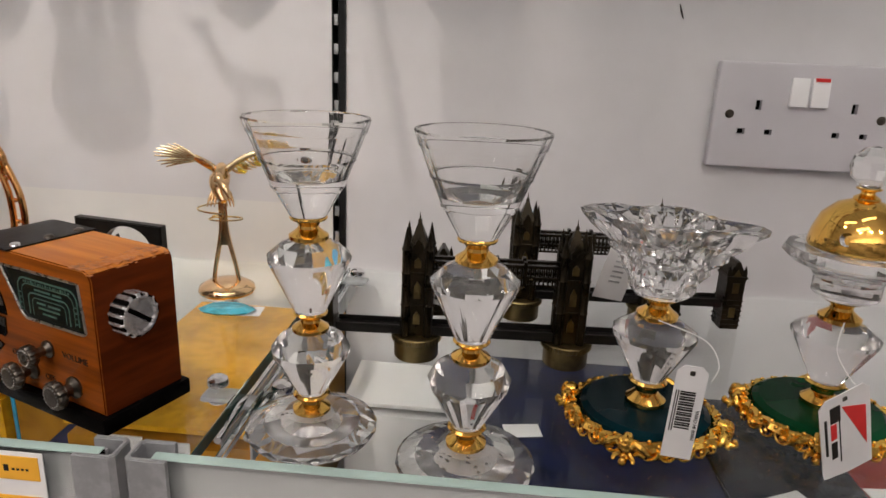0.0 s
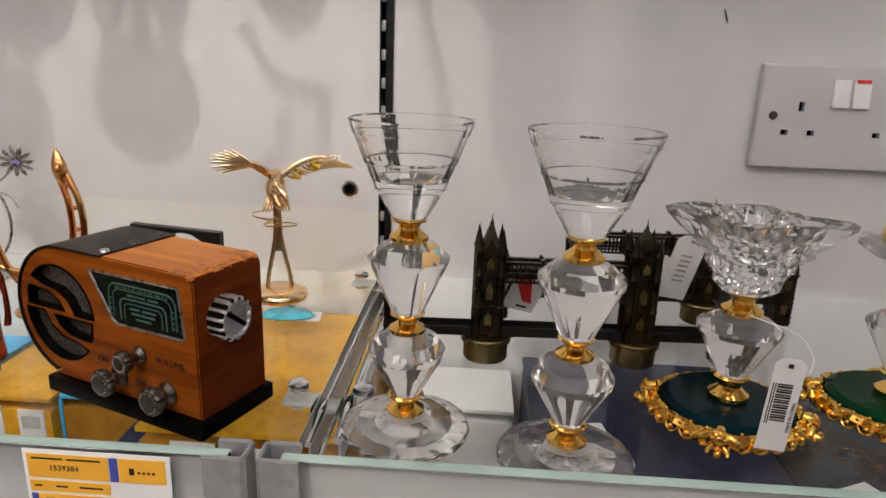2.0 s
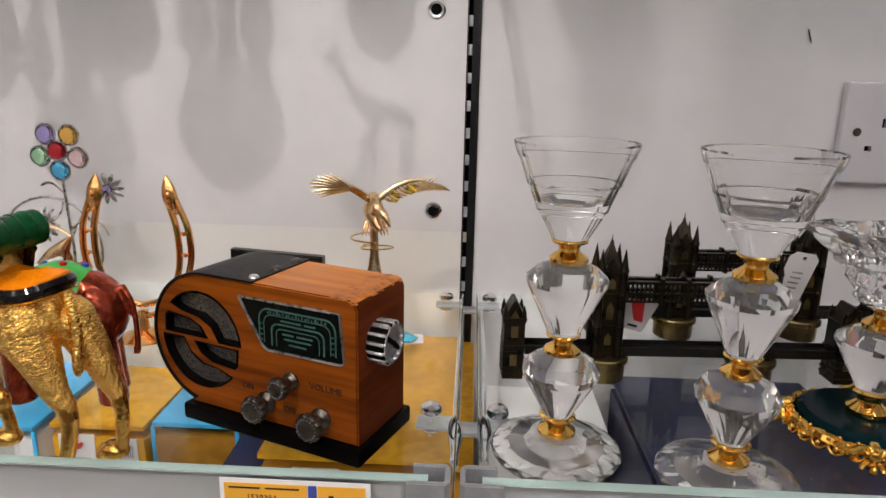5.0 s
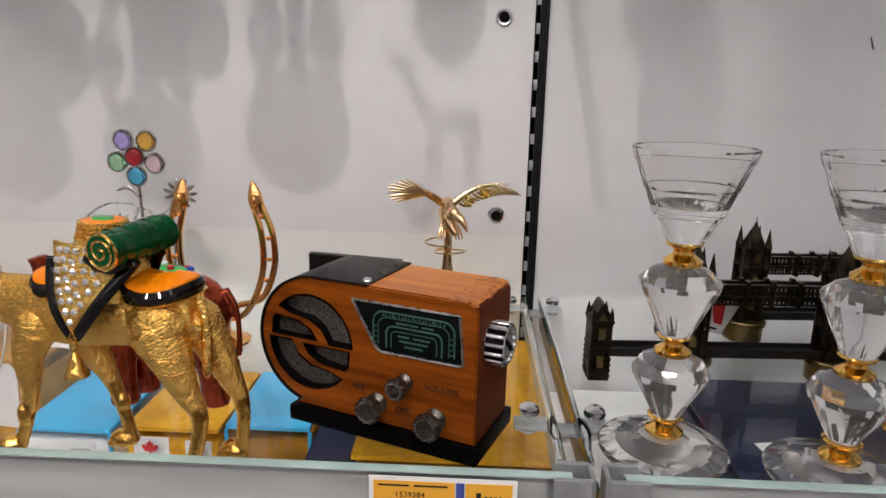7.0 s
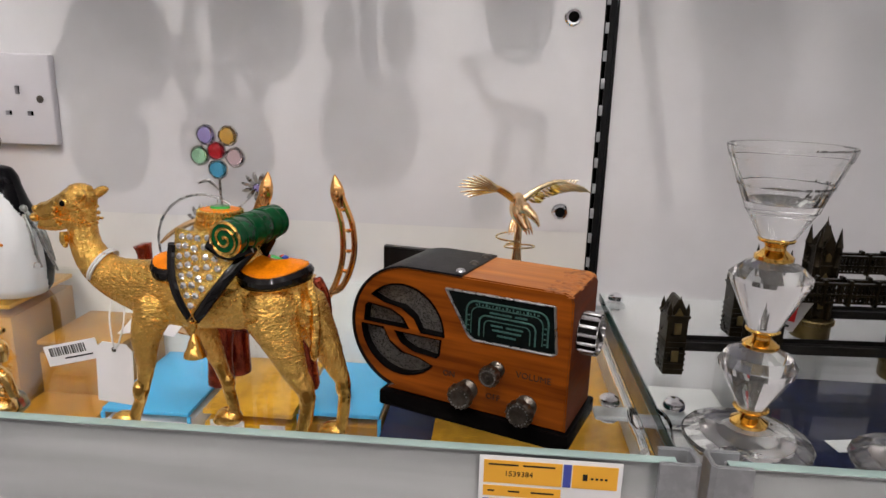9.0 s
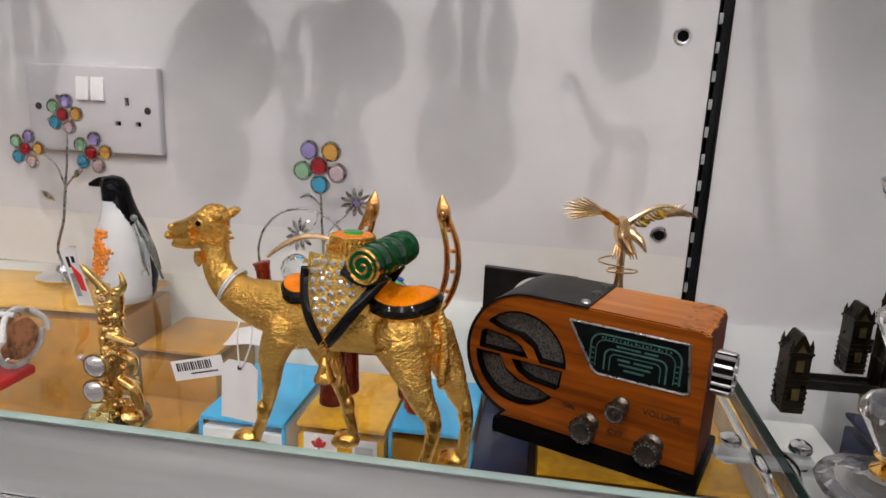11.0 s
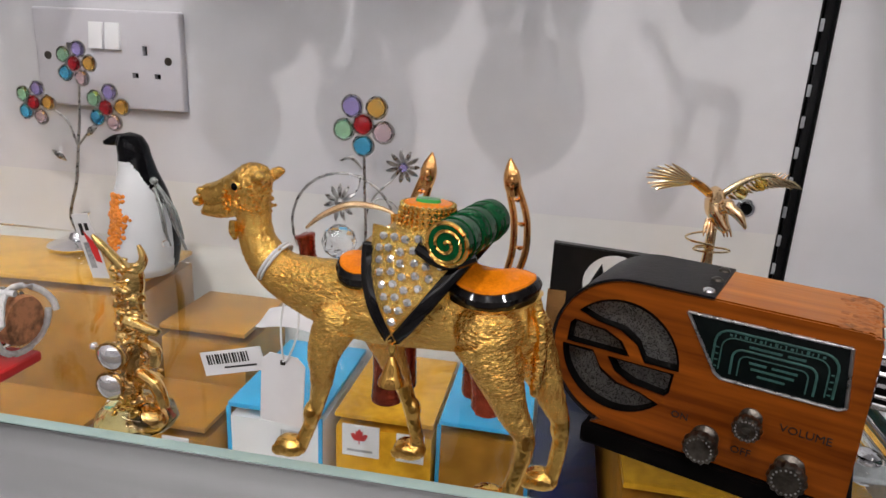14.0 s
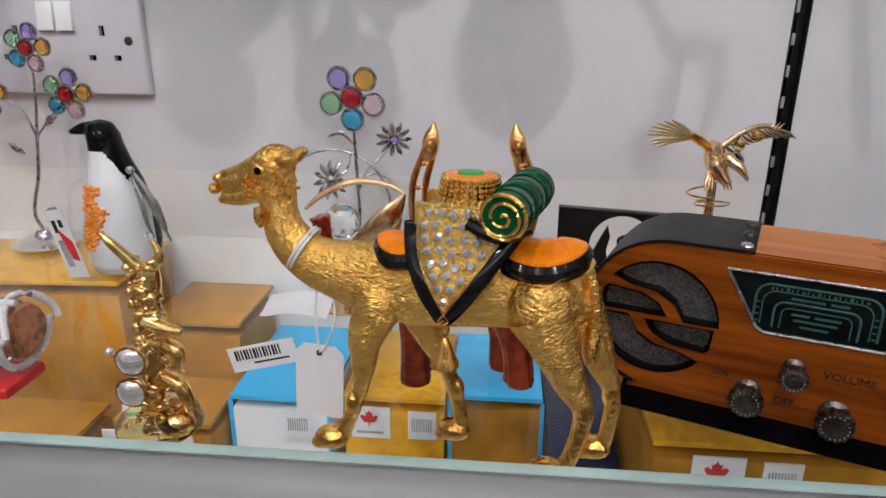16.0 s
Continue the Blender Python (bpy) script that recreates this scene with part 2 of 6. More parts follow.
def solid(name, bm, mats, x, y, z, rz, label, category, group="", kind="", soft=True, angle=35):
    me = finish(bm, name, mats)
    if soft:
        smooth(me, angle)
    ob = new(name, me)
    ob.matrix_basis = pose(x * MM, y * MM, z * MM, 0, 0, rz)
    return tagged(ob, label, category, group, kind)


def absorb(bm, other, index=0, m=None):
    """Adds another bmesh to bm, with a material slot."""
    if m is not None:
        bmesh.ops.transform(other, matrix=m, verts=other.verts)
    vs = [bm.verts.new(v.co) for v in other.verts]
    other.verts.index_update()
    for f in other.faces:
        try:
            nf = bm.faces.new([vs[v.index] for v in f.verts])
            nf.material_index = index
        except ValueError:
            pass
    other.free()
    return bm


def box(x0, x1, y0, y1, z0, z1, bevel=0.0, seg=2, bm=None):
    b = bmesh.new()
    bmesh.ops.create_cube(b, size=1)
    for v in b.verts:
        v.co = Vector((x0 if v.co.x < 0 else x1, y0 if v.co.y < 0 else y1, z0 if v.co.z < 0 else z1))
    if bevel:
        bmesh.ops.bevel(b, geom=list(b.edges), offset=bevel, segments=seg, affect="EDGES", profile=0.6)
    if bm is None:
        return b
    return absorb(bm, b)


def lathe(profile, n=48, cap=True, wob=None):
    """Turned round z: (radius, height) pairs."""
    b = bmesh.new()
    rings = []
    for r, z in profile:
        if r < 1e-6:
            rings.append([b.verts.new((0, 0, z))])
        else:
            ring = []
            for i in range(n):
                a = 2 * math.pi * i / n
                k = wob(a, z) if wob else 1.0
                ring.append(b.verts.new((r * k * math.cos(a), r * k * math.sin(a), z)))
            rings.append(ring)
    for p, q in zip(rings, rings[1:]):
        for i in range(n):
            j = (i + 1) % n
            if len(p) == 1 and len(q) == 1:
                continue
            if len(p) == 1:
                b.faces.new((p[0], q[j], q[i]))
            elif len(q) == 1:
                b.faces.new((p[i], p[j], q[0]))
            else:
                b.faces.new((p[i], p[j], q[j], q[i]))
    if cap:
        for ring, flip in ((rings[0], True), (rings[-1], False)):
            if len(ring) > 2:
                b.faces.new(ring[::-1] if flip else ring)
    bmesh.ops.recalc_face_normals(b, faces=b.faces)
    return b


def smooth_points(pts, steps):
    """Catmull-Rom through points that may carry a radius."""
    out = []
    n = len(pts)
    for i in range(n - 1):
        p0, p1, p2, p3 = pts[max(i - 1, 0)], pts[i], pts[i + 1], pts[min(i + 2, n - 1)]
        for s in range(steps):
            t = s / steps
            out.append(tuple(0.5 * (2 * b + (c - a) * t + (2 * a - 5 * b + 4 * c - d) * t * t + (3 * b - a - 3 * c + d) * t ** 3)
                             for a, b, c, d in zip(p0, p1, p2, p3)))
    out.append(tuple(pts[-1]))
    return out


def tube(pts, n=10, steps=5, flat=1.0, close=True):
    """A tube through (x, y, z, radius) points. flat squeezes it along y."""
    path = smooth_points(pts, steps) if steps > 1 else pts
    b = bmesh.new()
    rings = []
    up = Vector((0, 1, 0))
    for i, p in enumerate(path):
        a, c = Vector(path[max(i - 1, 0)][:3]), Vector(path[min(i + 1, len(path) - 1)][:3])
        d = (c - a).normalized()
        ref = up if abs(d.dot(up)) < 0.9 else Vector((1, 0, 0))
        u = d.cross(ref).normalized()
        w = d.cross(u).normalized()
        rings.append([b.verts.new(Vector(p[:3]) + p[3] * (math.cos(2 * math.pi * k / n) * u + flat * math.sin(2 * math.pi * k / n) * w)) for k in range(n)])
    for p, q in zip(rings, rings[1:]):
        for k in range(n):
            j = (k + 1) % n
            b.faces.new((p[k], p[j], q[j], q[k]))
    if close:
        b.faces.new(rings[0][::-1])
        b.faces.new(rings[-1])
    bmesh.ops.recalc_face_normals(b, faces=b.faces)
    return b


def ball(x, y, z, r, sx=1, sy=1, sz=1, sub=2):
    b = bmesh.new()
    bmesh.ops.create_icosphere(b, subdivisions=sub, radius=r)
    for v in b.verts:
        v.co = Vector((x + v.co.x * sx, y + v.co.y * sy, z + v.co.z * sz))
    return b


def prism(pts, y0, y1, bevel=0.0):
    """A flat outline of (x, z) points, pushed from y0 to y1."""
    b = bmesh.new()
    a = [b.verts.new((x, y0, z)) for x, z in pts]
    c = [b.verts.new((x, y1, z)) for x, z in pts]
    b.faces.new(a)
    b.faces.new(c[::-1])
    n = len(pts)
    for i in range(n):
        j = (i + 1) % n
        b.faces.new((a[j], a[i], c[i], c[j]))
    bmesh.ops.recalc_face_normals(b, faces=b.faces)
    if bevel:
        es = [e for e in b.edges if abs(e.verts[0].co.y - e.verts[1].co.y) < 1e-6]
        bmesh.ops.bevel(b, geom=es, offset=bevel, segments=2, affect="EDGES")
    return b


def evaluated(bm, setup):
    """The bmesh after modifiers that setup(object) adds."""
    me = bpy.data.meshes.new("temporary")
    bm.to_mesh(me)
    bm.free()
    ob = new("temporary", me)
    extra = setup(ob) or []
    bpy.context.view_layer.update()
    dg = bpy.context.evaluated_depsgraph_get()
    res = bmesh.new()
    res.from_mesh(ob.evaluated_get(dg).to_mesh())
    for o in [ob, *extra]:
        data = o.data
        bpy.data.objects.remove(o)
        bpy.data.meshes.remove(data)
    return res


def organic(shapes, voxel=1.2, rounds=4):
    """Shapes melted into one skin."""
    b = bmesh.new()
    for s in shapes:
        absorb(b, s)

    def setup(ob):
        r = ob.modifiers.new("melt", "REMESH")
        r.mode, r.voxel_size = "VOXEL", voxel
        s = ob.modifiers.new("soften", "SMOOTH")
        s.factor, s.iterations = 0.5, rounds
    return evaluated(b, setup)


def cut(bm, cutters):
    def setup(ob):
        extra = []
        for c in cutters:
            me = bpy.data.meshes.new("temporary")
            c.to_mesh(me)
            c.free()
            o = new("temporary", me)
            extra.append(o)
            m = ob.modifiers.new("cut", "BOOLEAN")
            m.operation, m.object, m.solver = "DIFFERENCE", o, "EXACT"
        return extra
    return evaluated(bm, setup)


def writing(text, size, parent, m, mat, name="lettering", label="", depth=0.12):
    """Letters as a mesh, size in millimetres, lying in the xy plane of m."""
    cu = bpy.data.curves.new("letters", "FONT")
    cu.body, cu.size, cu.extrude = text, size, depth
    cu.resolution_u = 2
    ob = new("letters", cu)
    bpy.context.view_layer.update()
    me = bpy.data.meshes.new_from_object(ob.evaluated_get(bpy.context.evaluated_depsgraph_get()))
    bpy.data.objects.remove(ob)
    me.transform(Matrix.Diagonal((MM, MM, MM, 1)))
    me.materials.clear()
    me.materials.append(mat)
    o = new(name, me)
    o.parent = parent
    o.matrix_basis = m
    return tagged(o, label)

# ---- the bay: wall, post, shelves ----
def structure(name, bm, mat, label, category, soft=True):
    return solid(name, bm, mat, 0, 0, 0, 0, label, category, kind="structure", soft=soft)


structure("wall_north", box(-2500, 27, 0, 30, 58, 1650), PAINT, "glossy white painted back panel of the display bay", "wall")
structure("wall_north_east", box(39, 2500, 1.0, 30, -1150, 1650), PAINT, "glossy white painted back panel beside the slotted post", "wall", soft=False)
structure("baseboard", box(-2500, 27, 0.3, 30, -1150, 57.9), PAINT_LOW, "lower warm grey back panel under a fine seam", "panel")
# Flat black strip in place of the shade deep in the post's groove.
structure("groove_shade", box(20, 45, 22, 40, -1150, 1650), SHADE_EYE, "black strip painted for the shade behind the post", "wall", soft=False)
structure("wall_south", box(-2500, 2500, -3060, -3000, -1150, 1650), ROOMWALL, "painted far wall of the shop", "wall", soft=False)
structure("wall_west", box(-2560, -2500, -3000, 30, -1150, 1650), ROOMWALL, "painted side wall of the shop", "wall", soft=False)
structure("wall_east", box(2500, 2560, -3000, 30, -1150, 1650), ROOMWALL, "painted side wall of the shop", "wall", soft=False)
structure("floor", box(-2560, 2560, -3060, 60, -1200, -1150), FLOORMAT, "brown polished tile floor of the shop", "floor", soft=False)
structure("ceiling", box(-2560, 2560, -3060, 60, 1650, 1700), PAINT, "white painted ceiling of the shop", "ceiling", soft=False)

# unseen bays behind the camera, added for the metals to reflect
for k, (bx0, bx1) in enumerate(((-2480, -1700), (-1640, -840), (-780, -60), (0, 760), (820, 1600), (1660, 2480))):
    bay = thing("reflection_bay", 0, 0, 0, 0, "unseen white bay added for the gold to reflect", "shelving", "bays across the aisle", kind="structure")
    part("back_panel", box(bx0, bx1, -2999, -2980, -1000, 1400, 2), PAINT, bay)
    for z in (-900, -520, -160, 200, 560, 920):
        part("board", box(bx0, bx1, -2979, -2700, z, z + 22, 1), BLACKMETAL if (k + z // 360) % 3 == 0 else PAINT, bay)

# slotted post
post = thing("slotted_post", 33, 0, 0, 0, "black slotted steel shelving post between wall panels", "shelving post", kind="structure")
part("channel", box(-6, -5, -1, 14, -600, 900), BLACKMETAL, post)
part("channel", box(4.6, 6, -2, 14, -600, 900), BLACKMETAL, post)
part("web", box(-1.2, 4.6, 4, 6, -600, 900), BLACKMETAL, post)
for k in range(26):
    z = -120 + 24 * k
    part("slot_bridge", box(-5, -1.2, 1.5, 5, z, z + 9, 0.4), GREYMETAL, post)

# bolt sockets in the panel
for z in (77, 253):
    s = thing("bolt_socket", 0, 0, z, 0, "round chrome bolt socket with a dark hole", "bolt", "bolt sockets in the panel")
    b = bmesh.new()
    rings = [[b.verts.new((r * math.cos(a * math.pi / 16), y, r * math.sin(a * math.pi / 16))) for a in range(32)] for r, y in ((4.2, -0.4), (4.8, -1.6), (6.6, -1.8), (8.2, -0.1))]
    for p, q in zip(rings, rings[1:]):
        for i in range(32):
            b.faces.new((p[i], q[i], q[(i + 1) % 32], p[(i + 1) % 32]))
    part("washer", b, CHROME, s, "bright chrome ring")
    # Flat black disc painted in place of the hole's shaded inside.
    b = bmesh.new()
    b.faces.new([b.verts.new((4.4 * math.cos(a * math.pi / 16), -0.5, 4.4 * math.sin(a * math.pi / 16))) for a in range(32)])
    part("bore_shade", b, SHADE_EYE, s, "black disc for the hole's dark inside")


def socket_plate(x, z, red):
    s = thing("wall_socket", x, 0, z, 0, "white double wall socket with two switches", "wall socket", "double sockets on the wall")
    holes = []
    for cx in (-38, 38):
        holes += [box(cx - 2.3, cx + 2.3, -12, -4, 5, 13), box(cx - 14, cx - 8, -12, -4, -15, -10.5), box(cx + 8, cx + 14, -12, -4, -15, -10.5)]
    plate = box(-73, 73, -9, -0.2, -43, 43, 2.2, 3)
    part("plate", cut(plate, holes), PLASTIC_DIM, s, angle=50)
    for cx in (-38, 38):
        # Black plate at each slot's bottom stands in for its shade.
        for hx, hz, w, h in ((0, 9, 4.4, 8), (-11, -12.7, 6, 4.5), (11, -12.7, 6, 4.5)):
            part("pin_slot_shade", box(cx + hx - w / 2 - 0.4, cx + hx + w / 2 + 0.4, -4.2, -3.6, hz - h / 2 - 0.4, hz + h / 2 + 0.4), SHADE_EYE, s, "dark plate for the shade in a pin slot")
    for cx in (-60.3, 60.3):
        c = lathe([(3.6, 0), (3.6, 0.4), (2.8, 0.5)], 20)
        bmesh.ops.rotate(c, cent=(0, 0, 0), matrix=Matrix.Rotation(radians(90), 3, "X"), verts=c.verts)
        bmesh.ops.translate(c, vec=(cx, -9, 1), verts=c.verts)
        part("screw_cap", c, PEWTER, s, "dark screw")
    for cx in (-8.2, 8.2):
        b = box(cx - 7, cx + 7, -13, -8, 9, 32, 0.8)
        for v in b.verts:
            if v.co.z > 20:
                v.co.y += 2.5
        sw = part("switch", b, PLASTIC_SW, s)
        if red and cx > 0:
            part("switch_mark", box(cx - 5.5, cx + 5.5, -11.6, -9.2, 29.5, 32.3), RED, sw, "red switched-on mark")
    return s


socket_plate(424, 158, True)
socket_plate(-562, 166.5, False)
b = tube([(0, -0.6, -5, 0.4), (-2, -0.8, 0, 0.7), (-4, -0.6, 6, 0.4)], 6, 3)
solid("wall_scuff", b, INK, 318, 0, 237, 0, "small dark scuff on the white wall panel", "scuff")


# glass shelves
def glass_shelf(x0, x1, y0, y1, z):
    g = thing("glass_shelf", 0, 0, 0, 0, "clear glass shelf with green polished edges", "shelf", "glass shelves")
    part("pane", box(x0 + 0.6, x1 - 0.6, y0 + 0.6, y1, z - 8, z, 0.4, 1), SHELFGLASS, g, "clear glass pane", soft=False).visible_shadow = False
    part("front_edge", box(x0 + 0.6, x1 - 0.6, y0, y0 + 0.55, z - 7.6, z - 0.4), EDGEGLASS, g, "pale green polished edge", soft=False).visible_shadow = False
    for ex in (x0, x1 - 0.55):
        part("side_edge", box(ex, ex + 0.55, y0 + 0.6, y1, z - 7.6, z - 0.4), EDGEDARK, g, "dark green cut edge", soft=False).visible_shadow = False
    return g


glass_shelf(-1100, 31, -352, -4, 0)
glass_shelf(43, 1000, -352, -4, 0)
# Unseen upper panes, which carry the shadow casters.
glass_shelf(-1100, 40, -300, -4, 335)
glass_shelf(45, 1000, -300, -4, 335)

# brackets under the joint
for x in (30, 47):
    br = thing("shelf_bracket", x, 0, -8.3, 0, "chrome shelf bracket rod under the glass joint", "bracket", "brackets under the glass")
    part("rod", tube([(0, 4, -4, 2.6), (0, -120, -4, 2.6), (0, -250, -4, 2.6), (0, -275, -5, 2.4)], 12, 2), CHROME, br)
    part("rod_loop", tube([(0, -225, -4, 2), (0, -240, -1.5, 4.2), (0, -252, -1.5, 4.4), (0, -266, -4, 2)], 12, 4), CHROME, br)
    part("web", box(-0.8, 0.8, -270, 4, -24, -5, 0.3), GREYMETAL, br)
for y in (-237, -22):
    cl = thing("glass_clamp", 35, y, -8.3, 0, "steel clamp plate with two domed bolts", "clamp", "clamps under the glass")
    part("plate", box(-29, 29, -7, 7, -4, -0.6, 1.5), GREYMETAL, cl)
    for x in (-20, 20):
        for name, prof in (("bolt", [(0, -6), (6, -6), (6.5, -5), (6.5, -4.2), (0, -4.1)]), ("bolt_cap", [(0, 8.35), (6.4, 8.4), (6.8, 9.6), (6.0, 12.4), (3.4, 14.4), (0, 15)])):
            knob = lathe(prof, 24)
            bmesh.ops.translate(knob, vec=(x, 0, 0), verts=knob.verts)
            part(name, knob, CHROME, cl)


# front lip: grey rail faced with glass
def front_lip(x0, x1):
    lip = thing("front_lip", 0, 0, 0, 0, "grey shelf-front rail with a pale green glass edge", "shelf lip", "front lips")
    part("rail", box(x0, x1, -359.0, -356.8, -9, 35.4, 0.4), SATIN, lip, "satin grey rail")
    part("glass_strip", box(x0, x1, -364.5, -359.2, -9, 36.6, 0.7), SHELFGLASS, lip, "clear glass strip").visible_shadow = False
    part("glass_edge", box(x0, x1, -364.3, -359.3, 36.7, 37.4, 0.2), EDGEGLASS, lip, "green polished edge")
    part("foot_rail", box(x0, x1, -365.5, -350, -13, -9.2, 0.8), SATIN, lip)


front_lip(-1100, 21)
front_lip(43, 1000)


def end_clip(x, side):
    """A bent channel of steel that holds the end of a lip."""
    c = thing("end_clip", x, -361.5, 0, 0, "grey painted steel channel clip at the lip's end", "clip", "end clips of the lips")
    outer = [(-9, -7.5), (6.5, -7.5), (8.5, -5.5), (8.5, 5.5), (6.5, 7.5), (-7, 7.5), (-7, 5.2), (5.6, 5.2), (6.4, 4.4), (6.4, -4.4), (5.6, -5.2), (-9, -5.2)]
    b = bmesh.new()
    lo = [b.verts.new((px * side, py, -12)) for px, py in outer]
    hi = [b.verts.new((px * side, py, 39.5)) for px, py in outer]
    n = len(outer)
    for i in range(n):
        b.faces.new((lo[i], lo[(i + 1) % n], hi[(i + 1) % n], hi[i]))
    b.faces.new(hi)
    b.faces.new(lo[::-1])
    bmesh.ops.recalc_face_normals(b, faces=b.faces)
    bmesh.ops.bevel(b, geom=[e for e in b.edges if abs(e.verts[0].co.z - e.verts[1].co.z) < 1], offset=0.5, segments=2, affect="EDGES")
    part("channel", b, GREYMETAL, c)


end_clip(21.5, 1)
end_clip(42.5, -1)

# price label
lab = thing("price_label", -33, -365.5, 15, 0, "yellow and white printed price label on the rail", "price label")
part("card", box(-31, 31, -0.5, 0, -22, 21, 0.2), PAPER, lab)
for x0, x1, z0, z1 in ((-29, 5, 8, 19), (9.5, 29, 8, 19), (-29, 5, 1.5, 6.5), (-26, 29, -8, 0)):
    part("yellow_block", box(x0, x1, -0.9, -0.5, z0, z1), YELLOW, lab, "yellow print")
part("blue_block", box(5.6, 9, -0.9, -0.5, 8, 19), BLUEPRINT, lab, "blue print")
part("blue_block", box(-29, -26.4, -0.9, -0.5, -8, 0), BLUEPRINT, lab, "blue print")
for x0, x1, z in ((-27, -14, 16.8), (-12, 2, 16.8), (-27, -24, 3.8), (-18, -13, 3.8), (-8, 2, 3.8), (-23, -2, -2.5), (2, 25, -2.5), (-23, -8, -5.6), (-4, 20, -5.6)):
    part("print_bar", box(x0, x1, -1.1, -0.9, z, z + 0.7), INK, lab, "dark print")
part("print_bar", box(14, 16, -1.1, -0.9, 12, 15), INK, lab, "dark print")
for k in range(4):
    part("print_dot", box(17.5 + 2 * k, 18.6 + 2 * k, -1.1, -0.9, 12.6, 13.5), INK, lab, "dark print")
writing("1539384", 3.6, lab, pose(-0.020, -0.00095, 0.0117, 90), INK, label="dark printed number")
for k in range(22):
    part("barcode_bar", box(-22 + 1.3 * k, -21.4 + 1.3 * k + 0.3 * (k % 3), -0.8, -0.5, -19, -10), INK, lab)

# ---- lower shelf and the boxes that show through the glass ----
structure("lower_shelf", box(-1100, 1000, -340, -2, -205, -190, 1), LOWSHELF, "pale grey shelf board under the glass", "shelf")


def carton(x0, x1, y0, y1, z1, top, front, label, leaf=None, code=None, rz=0, z0=-190):
    c = thing("cardboard_box", (x0 + x1) / 2, (y0 + y1) / 2, z0, rz, label, "box", "boxes on the lower shelf")
    w, d, h = (x1 - x0) / 2, (y1 - y0) / 2, z1 - z0
    part("body", box(-w + 0.8, w - 0.8, -d + 0.8, d - 0.8, 0, h - 12, 0.8), front, c)
    part("lid", box(-w, w, -d, d, h - 4, h, 0.8), top, c)
    if top is BLUEBOX:
        for sx in (-1, 1):
            part("edge_strip", box(sx * w - 1.6, sx * w + 1.6, -d - 0.3, -d + 2, 0, h - 4.2, 0.3), top, c, soft=False)
    if leaf is not None:
        s = part("sticker", box(leaf - 17, leaf + 13, -d - 0.5, -d + 0.7, h - 36, h - 9), PAPER, c, "pale sticker")
        pts = []
        half = ((0, 7.5), (1.6, 4.8), (3, 5.4), (2.6, 1.6), (4.8, 3.4), (7, 2.4), (6.2, 0), (4, -3), (0.5, -3), (0.5, -6))
        for u, v in half + tuple((-u, v) for u, v in half[:0:-1]):
            pts.append((leaf - 3 + u, h - 19 + v))
        part("leaf_mark", prism(pts, -d - 0.9, -d - 0.5), LEAFRED, s, "red leaf mark")
        part("print_bar", box(leaf - 13, leaf + 8, -d - 0.8, -d - 0.5, h - 32, h - 30), GREYPRINT, s)
    if code is not None:
        s = part("barcode_sticker", box(code - 11, code + 11, -d - 0.5, -d + 0.7, h - 35, h - 11), PAPER, c, "pale barcode sticker")
        for k in range(9):
            part("barcode_bar", box(code - 8 + 1.8 * k, code - 7.1 + 1.8 * k, -d - 0.8, -d - 0.5, h - 28, h - 17), GREYPRINT, s)
    return c


carton(-392, -315, -131, -8, -90, BLUEBOX, PAPER, "pale box with a sky-blue lid", code=14)
carton(-306, -227, -123, -10, -90, GOLDBOX, GOLDBOX, "gold foil box with a red leaf sticker", leaf=-16, code=22)
carton(-224, -153, -114, -8, -90, BLUEBOX, TANSHADEBOX, "grey box with a sky-blue lid")
carton(-150, -104, -180, -8, -100, NAVYBOX, NAVYBOX, "plain navy blue card box")
# Brown front puts the shade below the radio into this gold box.
carton(-98, 42, -224, -14, -45, GOLDBOX, TANSHADEBOX, "gold foil box with a red leaf sticker", leaf=-30, code=4)
carton(-474, -396, -92, -8, -50, TANSHADEBOX, TANSHADEBOX, "brown gold card box")
# Shaded front of the gold box, put in as a browner colour.
carton(-820, -487, -118, -18, -12, GOLDBOX, TANSHADEBOX, "large gold foil box", rz=4)
carton(-470, -396, -160, -95, -98, TANSHADEBOX, TANSHADEBOX, "low gold box with stickers", leaf=-30, code=12)
carton(-640, -484, -208, -138, -98, TANSHADEBOX, TANSHADEBOX, "low brown gold box with a red leaf sticker", leaf=30, code=62)
carton(-760, -650, -212, -138, -112, BLACKBOX, BLACKBOX, "plain black glossy card box")
carton(56, 158, -86, -8, -96, PAPER, PAPER, "white card box with an open lid")
carton(165, 330, -335, -48, -62, NAVYBOX, NAVYBOX, "navy card box with a small white sticker")
carton(335, 425, -335, -88, -66, BLACKBOX, BLACKBOX, "dark speckled card box")
carton(430, 560, -320, -90, -90, REDBOX, REDBOX, "dark red flat card box")
for x, y, r in ((205, -165, 10), (372, -215, 25), (462, -165, 5)):
    s = solid("label_sticker", box(-13, 13, -8, 8, 0, 0.5), PAPER, x, y, -61.9 if x < 300 else (-65.9 if x < 400 else -89.9), r, "small white printed sticker on a dark box", "sticker", "stickers on the boxes", soft=False)

# ---- things on the glass ----
def faceted(profile, n, turn=0.0):
    b = lathe(profile, n)
    bmesh.ops.rotate(b, cent=(0, 0, 0), matrix=Matrix.Rotation(turn, 3, "Z"), verts=b.verts)
    return b


